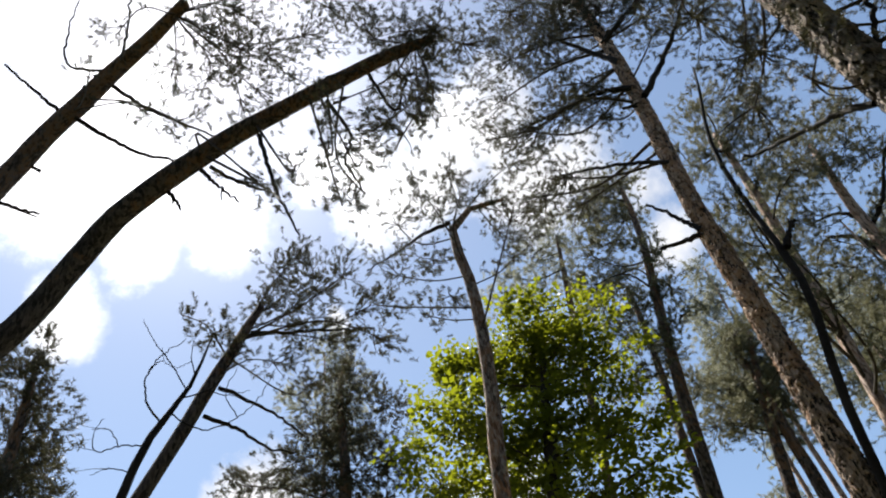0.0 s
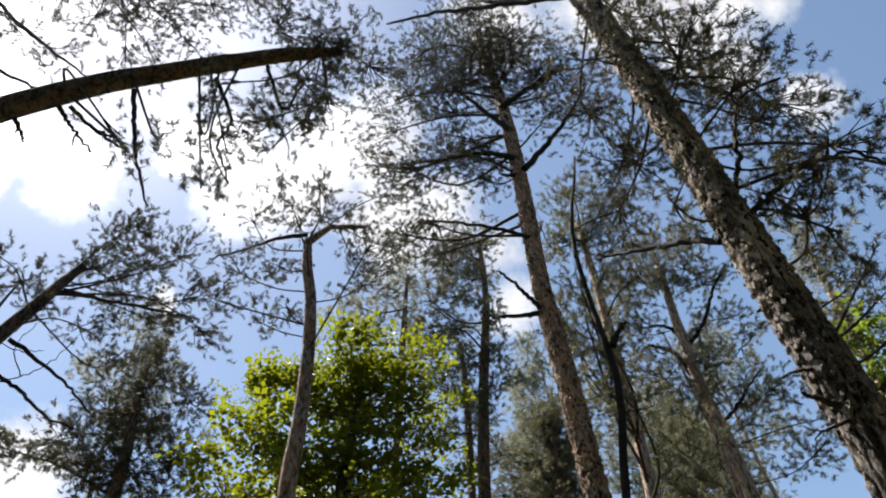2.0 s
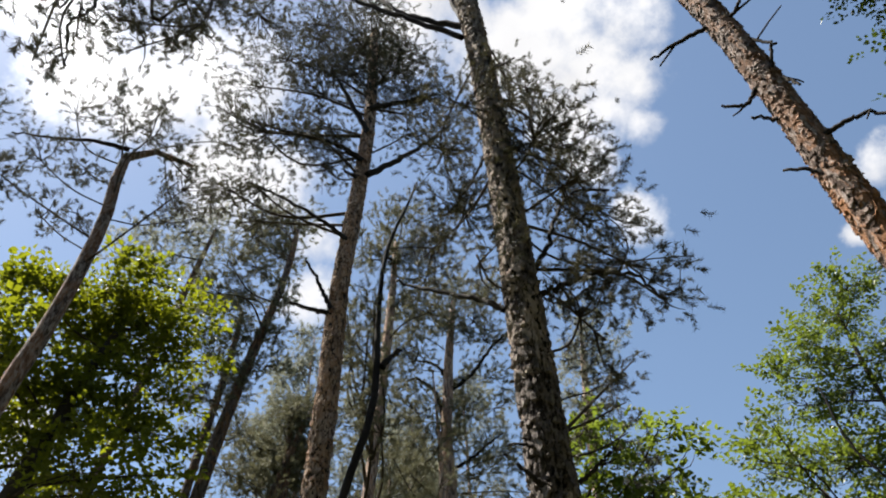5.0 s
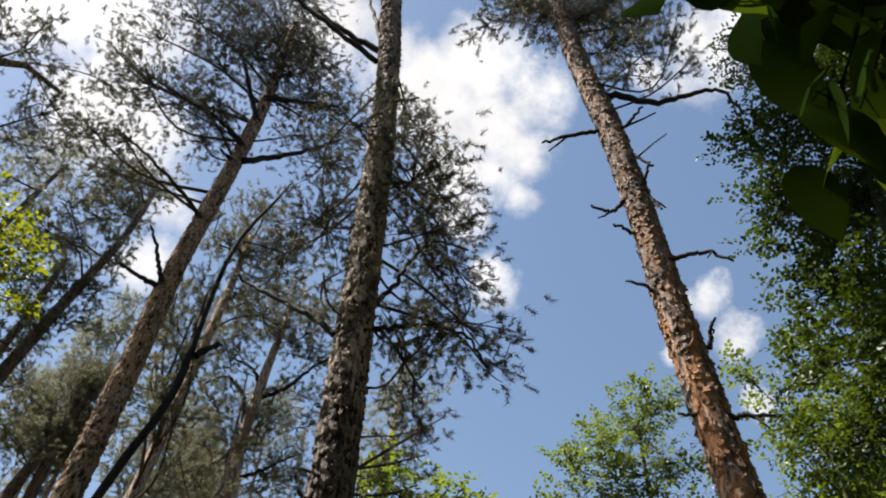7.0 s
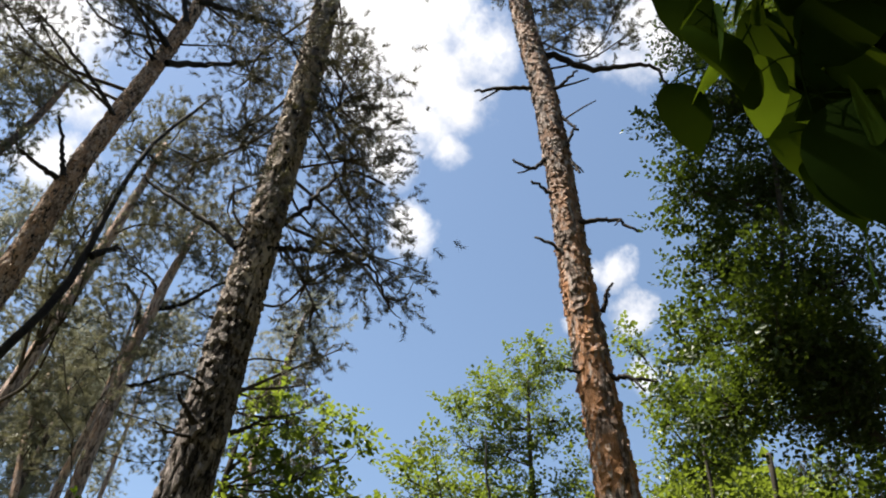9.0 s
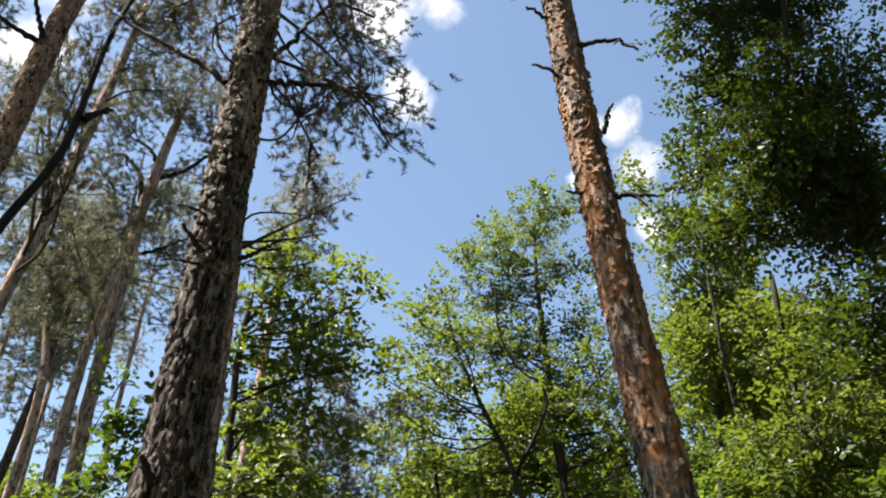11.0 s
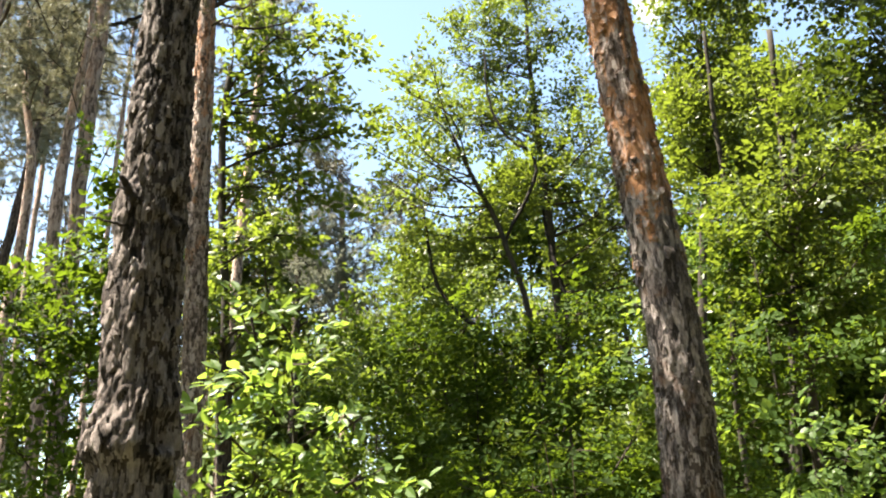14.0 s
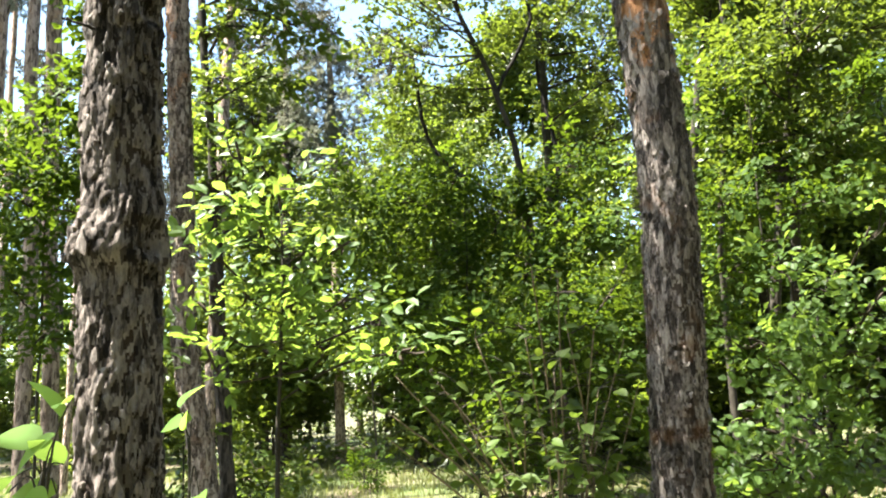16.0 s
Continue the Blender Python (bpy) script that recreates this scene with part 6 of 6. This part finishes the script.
# ---- the wood all round ----
def wood_around():
    rs = np.random.RandomState(5)

    def lobes_of(kind):
        out = []
        if kind == "pine":
            h = rs.uniform(12, 16)
            for i in range(16):
                z = h * rs.uniform(0.55, 1.0)
                r = (h - z) * 0.45 + 0.5
                a = rs.uniform(0, 6.3)
                out.append((math.cos(a) * r, math.sin(a) * r, z, rs.uniform(0.4, 0.7)))
        elif kind == "leafy":
            h = rs.uniform(8, 11)
            for i in range(20):
                z = h * rs.uniform(0.2, 1.0)
                r = 1.9 * math.sin(math.pi * min(0.95, 0.2 + 0.75 * z / h)) * rs.uniform(0.3, 1.0)
                a = rs.uniform(0, 6.3)
                out.append((math.cos(a) * r, math.sin(a) * r, z, rs.uniform(0.5, 0.8)))
        else:
            h = rs.uniform(2.5, 4)
            for i in range(13):
                z = h * rs.uniform(0.1, 1.0)
                r = 1.3 * rs.uniform(0.1, 1.0)
                a = rs.uniform(0, 6.3)
                out.append((math.cos(a) * r, math.sin(a) * r, z, rs.uniform(0.35, 0.55)))
        return h, out

    protos = []
    for i in range(2):
        h, lb = lobes_of("pine")
        protos.append(("pine", tree("pine_tree", "tall forest pine with a high dark crown", [(0, 0, -0.2, 0.16), (0.1, 0, h * 0.4, 0.12), (0, 0.1, h * 0.97, 0.03)],
                                    M_BARK_D, M_NEEDLE, WOOD_TUFTS, 70 + i, 1.0, crown=lb, size=2.1, group="pines of the wood around")))
    for i in range(3):
        h, lb = lobes_of("leafy")
        protos.append(("leafy", tree("broadleaf_tree", "leafy green forest tree of the thicket", [(0, 0, -0.2, 0.09), (0.15, 0, h * 0.4, 0.06), (0, 0.1, h * 0.9, 0.015)],
                                     M_STEM, (M_LEAF, M_LEAF_Y, M_LEAF)[i], FAR_SPRAYS, 80 + i, 1.05, crown=lb, size=2.1, group="leafy trees of the wood around")))
    for i in range(2):
        h, lb = lobes_of("bush")
        protos.append(("bush", tree("undergrowth_shrub", "dense green shrub of the forest edge", [(0, 0, -0.1, 0.03), (0.05, 0, h * 0.4, 0.02), (0, 0.05, h * 0.8, 0.01)],
                                    M_STEM, (M_LEAF, M_LEAF_G)[i], FAR_SPRAYS, 90 + i, 1.7, crown=lb, size=1.8, group="shrubs of the wood around")))
    # unseen canopy added at the back to block skylight, denser and coarser
    h, lb = 12.0, [(rs.uniform(-2.6, 2.6), rs.uniform(-2.6, 2.6), rs.uniform(3.0, 12.0), rs.uniform(0.8, 1.2)) for _ in range(26)]
    protos.append(("canopy", tree("oak_tree", "unseen oak added behind to block skylight", [(0, 0, -0.2, 0.16), (0.1, 0.1, 5.0, 0.12), (0, 0, 11.0, 0.03)],
                                  M_STEM, M_OAK_SHADED, FAR_SPRAYS, 99, 0.3, crown=lb, size=3.8, group="oaks of the wood around")))
    used = set()
    spots = []
    # the thicket ahead, then the wood on every side
    for i in range(46):
        spots.append((("leafy", "bush", "leafy", "leafy", "pine")[i % 5], rs.uniform(-36, 34), rs.uniform(13.5, 32)))
    for i in range(44):
        spots.append(("pine" if i % 3 else "leafy", -38 + 76 * (i + rs.rand()) / 44, rs.uniform(24, 48)))
    for i in range(34):
        spots.append(("bush", rs.uniform(-36, 36), rs.uniform(15, 24)))
    for i in range(28):
        spots.append((("pine", "leafy", "pine")[i % 3], rs.uniform(36, 324), rs.uniform(17, 42) if i % 2 else rs.uniform(14, 24)))
    for i in range(36):
        spots.append(("bush", -42 + 76 * (i + rs.rand()) / 36, rs.uniform(26, 44)))
    # oaks out of view, ringed behind the camera to darken the shaded sides
    for i in range(24):
        spots.append(("canopy", 160 + 112 * (i + rs.rand()) / 24, (8.5, 11.0, 14.0)[i % 3] + rs.uniform(-0.8, 0.8)))
    for kind, az, d in spots:
        if -3 < az < 14 and d < 17 and kind == "bush" or 2 < az < 12 and d < 19 or 5 < az < 11 and d < 27:
            continue
        a = radians(az)
        x, y = d * math.cos(a), d * math.sin(a)
        if 7.5 < x < 19 and 1.2 < y < 11:
            continue
        pick = [p for k, p in protos if k == kind]
        k = rs.randint(len(pick))
        m = Matrix.Translation((x, y, height(x, y))) @ Matrix.Rotation(rs.uniform(0, 6.3), 4, "Z")
        if id(pick[k]) not in used:
            used.add(id(pick[k]))
            pick[k].matrix_basis = m
            continue
        c = copy_thing(pick[k], m)
        s = rs.uniform(0.95, 1.25) if kind == "canopy" else rs.uniform(0.8, 1.15)
        c.scale = (s, s, s)


wood_around()


def grass():
    """Tufts of thin grass over the open floor."""
    rs = np.random.RandomState(3)
    n, m = 60000, 14000
    d = np.r_[2.0 + 24.0 * rs.rand(n) ** 0.8, 0.6 + 13.0 * rs.rand(m) ** 0.6]
    a = np.radians(np.r_[rs.uniform(-38, 38, n), rs.uniform(38, 322, m)])
    x, y = d * np.cos(a), d * np.sin(a)
    keep = np.array([noise.noise(Vector((q * 0.35, w * 0.35, 1.0))) > -0.25 for q, w in zip(x, y)])
    x, y, d = x[keep], y[keep], d[keep]
    z = np.array([height(q, w) for q, w in zip(x, y)])
    h = rs.uniform(0.04, 0.17, len(x))
    t = rs.uniform(0, 6.3, len(x))
    wd = 0.003 + 0.0004 * d
    side = np.stack([np.cos(t) * wd, np.sin(t) * wd, 0 * t], -1)
    lean = np.stack([-np.sin(t), np.cos(t), 0 * t], -1) * (h * rs.uniform(0.1, 0.7, len(x)))[:, None]
    b = np.stack([x, y, z - 0.01], -1)
    up = np.stack([0 * h, 0 * h, h], -1)
    v = np.stack([b - side, b + side, b + up * 0.6 + lean * 0.4 + side * 0.7, b + up * 0.6 + lean * 0.4 - side * 0.7, b + up + lean], 1).reshape(-1, 3)
    f = np.array([(0, 1, 2), (0, 2, 3), (3, 2, 4)])
    f = (f[None] + (np.arange(len(x)) * 5)[:, None, None]).reshape(-1, 3)
    ob = new("grass", mesh_of("grass", v, f, [M_GRASS]))
    tagged(ob, "thin green forest grass on the open floor", "grass", kind="stuff")


grass()

# ---- shrubs close by, leaf by leaf ----
def leaf_mesh(name, long, wide, mat, fold, curl):
    v, f = leaf_shape(long, wide, fold, curl)
    return mesh_of(name, v, f, [mat], smooth=True)


# shade is put into the hazel leaf colour; the second is a lit copy
M_NEAR_SHADED = leaf_material("hazel_leaves_shaded", (0.006, 0.014, 0.003), (0.014, 0.026, 0.005), (0.036, 0.056, 0.003), 0.3, 0.8, 6.0, 0.0)
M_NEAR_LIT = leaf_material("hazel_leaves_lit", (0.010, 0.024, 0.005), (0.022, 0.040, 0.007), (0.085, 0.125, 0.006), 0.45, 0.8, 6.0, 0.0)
M_SAP = leaf_material("sapling_leaves", (0.06, 0.12, 0.025), (0.10, 0.18, 0.04), (0.36, 0.52, 0.08), 0.5, 0.6, 6.0, 0.12)
ROUND = [leaf_mesh("leaf", 0.085, 0.056, M_LEAF_Y, 0.25, 0.25), leaf_mesh("leaf", 0.095, 0.06, M_LEAF_Y, 0.3, 0.15), leaf_mesh("leaf", 0.075, 0.05, M_LEAF, 0.2, 0.35)]
LARGE = [leaf_mesh("leaf", 0.1, 0.056, M_SAP, 0.3, 0.25), leaf_mesh("leaf", 0.11, 0.06, M_SAP, 0.22, 0.35)]
BROAD = [leaf_mesh("leaf", 0.105, 0.06, M_NEAR_SHADED, 0.06, 0.25), leaf_mesh("leaf", 0.12, 0.066, M_NEAR_SHADED, 0.09, 0.32), leaf_mesh("leaf", 0.095, 0.056, M_NEAR_LIT, 0.05, 0.2), leaf_mesh("leaf", 0.1, 0.058, M_NEAR_LIT, 0.06, 0.22)]


def stem(parent, pts, r0, r1, mat=None, name="stem"):
    c = curve_points(pts, max(7, 5 * len(pts)))
    v, f = tube(c, np.linspace(r0, r1, len(c)), 6)
    return part_mesh(name, mesh_of(name, v, tris(f), [mat or M_STEM]), parent)


def put_leaf(parent, me, place, out, up, size):
    """A leaf at place whose tip points along `out` and whose face looks along `up`."""
    y = Vector(out).normalized()
    z = (Vector(up) - y * Vector(up).dot(y)).normalized()
    x = y.cross(z)
    m = Matrix((x, y, z)).transposed().to_4x4()
    ob = new("leaf", me)
    ob.parent = parent
    ob.matrix_basis = Matrix.Translation(place) @ m @ Matrix.Scale(size, 4)
    return ob


def sapling(name, label, base, tips, rs, meshes, per, spread, size):
    """A shrub of thin stems to the given tips, each with separate leaves along its end."""
    ob = thing(name, base, label, "shrub")
    b = np.asarray(base, float)
    for tip in tips:
        q = np.asarray(tip, float) - b
        mid = q * np.array([0.35, 0.35, 0.6]) + rs.randn(3) * 0.06
        stem(ob, [(0, 0, -0.03), mid, q], 0.011, 0.003, M_PALE_STEM)
        c = curve_points([(0, 0, 0), mid, q], 20)
        for i in range(per):
            k = rs.randint(9, 20)
            side = rs.randn(3) * np.array([1, 1, 0.25])
            side /= np.linalg.norm(side)
            p = c[k] + side * spread * rs.rand()
            twig = c[k]
            if np.linalg.norm(p - twig) > 0.06:
                stem(ob, [twig, (p + twig) / 2 + np.array([0, 0, 0.015]), p], 0.003, 0.0015, name="twig")
            put_leaf(ob, meshes[rs.randint(len(meshes))], p, side + np.array([0, 0, -0.35 + 0.5 * rs.rand()]), np.array([-0.4, 0.25, 1.0]) + rs.randn(3) * 0.25, size * (0.7 + 0.5 * rs.rand()))
    return ob


def hanging_branch(rs, *twigs):
    """A hazel at the camera's side whose bough hangs over, its twigs through the given points."""
    ob = thing("hazel_shrub", (-1.1, -1.5, height(-1.1, -1.5)), "tall hazel shrub with broad shade-coloured leaves hanging over", "shrub")
    b = np.array(ob.location)
    top = np.array(twigs[0][0]) - b
    stem(ob, [(0, 0, -0.05), (0.03, 0.05, 1.4), (0.1, 0.1, 2.7), top + np.array([-0.45, -0.3, 0.35]), top + np.array([-0.02, -0.03, 0.05])], 0.02, 0.005)
    for pts in twigs:
        c = curve_points([top + np.array([-0.02, -0.03, 0.05])] + [np.array(p) - b for p in pts], 26)
        stem(ob, c[::3], 0.002, 0.001, M_NEAR_SHADED, "twig")
        for k in range(5, 26, 2):
            away = rs.randn(3) * np.array([1, 1, 0.4])
            p = c[k] + 0.035 * away / np.linalg.norm(away)
            stem(ob, [c[k], (p + c[k]) / 2 + np.array([0, 0, 0.006]), p], 0.0009, 0.0007, M_NEAR_SHADED, "twig")
            to_eye = np.array([-0.4, 0.1, 2.05]) - (p + b)
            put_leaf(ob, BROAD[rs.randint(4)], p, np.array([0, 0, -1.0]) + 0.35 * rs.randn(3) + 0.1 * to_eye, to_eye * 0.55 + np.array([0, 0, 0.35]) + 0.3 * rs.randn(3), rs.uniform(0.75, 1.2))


def low_sapling(rs, leaves, foot):
    ob = thing("hazel_sapling", (foot[0], foot[1], height(*foot)), "low sapling with large fresh green leaves", "shrub")
    b = np.array(ob.location)
    top = np.mean([q[:3] for q in leaves], axis=0) - b
    stem(ob, [(0, 0, -0.03), top * 0.5 + np.array([0.02, 0.01, 0]), top], 0.006, 0.003)
    for x, y, z, s in leaves:
        p = np.array([x, y, z]) - b
        stem(ob, [top * 0.9, (p + top) / 2, p], 0.0025, 0.0012, name="twig")
        side = p - top * 0.95 + np.array([0, 0, -0.02])
        put_leaf(ob, LARGE[rs.randint(2)], p, side + 0.1 * rs.randn(3), np.array([-0.5, 0.3, 0.9]) + 0.3 * rs.randn(3), s * 1.3)


def near_things():
    rs = np.random.RandomState(21)
    sapling("hazel_sapling", "slender young hazel with round sunlit leaves", (3.99, -0.54, height(3.99, -0.54)), [(3.500, 0.350, 1.540), (3.530, 0.210, 1.620), (3.580, 0.050, 1.640), (3.590, 0.250, 1.330), (3.650, -0.050, 1.520), (3.630, -0.130, 1.360), (3.560, 0.060, 1.450), (3.690, -0.280, 1.540)], rs, ROUND, 15, 0.16, 0.95)
    sapling("hazel_sapling", "slender young hazel with round sunlit leaves", (4.05, -0.63, height(4.05, -0.63)), [(3.650, -0.180, 1.790), (3.680, -0.480, 2.140), (3.680, -0.610, 2.110), (3.680, -0.630, 1.880), (3.640, -0.760, 1.800), (3.700, -0.920, 1.760), (3.740, -0.980, 1.530), (3.640, -0.760, 1.520), (3.630, -0.550, 1.610), (3.670, -0.400, 1.400), (3.670, -0.280, 1.130), (3.750, -0.820, 1.240), (3.700, -0.590, 1.230), (3.820, -0.930, 1.100), (3.700, -0.430, 1.780), (3.720, -0.660, 1.380)], rs, ROUND, 17, 0.20, 0.95)
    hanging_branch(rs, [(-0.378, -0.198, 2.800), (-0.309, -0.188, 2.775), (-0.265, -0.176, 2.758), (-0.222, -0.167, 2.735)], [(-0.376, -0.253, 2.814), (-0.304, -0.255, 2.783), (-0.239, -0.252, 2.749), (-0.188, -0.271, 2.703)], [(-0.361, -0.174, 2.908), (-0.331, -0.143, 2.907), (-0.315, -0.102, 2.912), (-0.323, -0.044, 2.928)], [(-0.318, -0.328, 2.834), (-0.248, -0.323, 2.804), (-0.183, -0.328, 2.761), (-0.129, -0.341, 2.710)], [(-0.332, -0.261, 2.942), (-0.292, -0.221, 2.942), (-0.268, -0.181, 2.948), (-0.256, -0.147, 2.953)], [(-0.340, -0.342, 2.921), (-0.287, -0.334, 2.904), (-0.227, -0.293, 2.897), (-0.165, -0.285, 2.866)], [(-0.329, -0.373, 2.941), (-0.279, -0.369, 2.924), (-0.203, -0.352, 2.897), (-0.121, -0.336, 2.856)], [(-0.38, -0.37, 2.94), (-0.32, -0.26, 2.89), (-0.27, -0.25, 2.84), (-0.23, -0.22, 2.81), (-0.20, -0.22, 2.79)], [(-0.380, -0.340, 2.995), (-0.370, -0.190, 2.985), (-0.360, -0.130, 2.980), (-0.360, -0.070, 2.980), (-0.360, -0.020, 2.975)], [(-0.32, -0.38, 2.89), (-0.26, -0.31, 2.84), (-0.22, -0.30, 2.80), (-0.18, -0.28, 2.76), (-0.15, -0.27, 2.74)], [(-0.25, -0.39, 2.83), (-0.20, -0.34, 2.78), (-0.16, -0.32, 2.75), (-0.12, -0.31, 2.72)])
    low_sapling(rs, [(1.227, 0.649, 1.511, 0.68), (1.129, 0.609, 1.488, 0.59), (1.209, 0.685, 1.462, 1.04), (1.170, 0.616, 1.438, 0.55), (1.136, 0.671, 1.427, 0.73), (1.042, 0.588, 1.418, 0.60), (1.222, 0.650, 1.389, 0.66), (1.013, 0.537, 1.534, 0.37), (1.032, 0.627, 1.411, 0.58), (1.087, 0.618, 1.389, 0.70)], (1.20, 0.66))
    low_sapling(rs, [(2.065, 0.728, 1.521, 0.81), (2.075, 0.696, 1.488, 0.71), (2.070, 0.673, 1.284, 0.85), (2.070, 0.710, 1.461, 0.61)], (2.17, 0.71))


near_things()
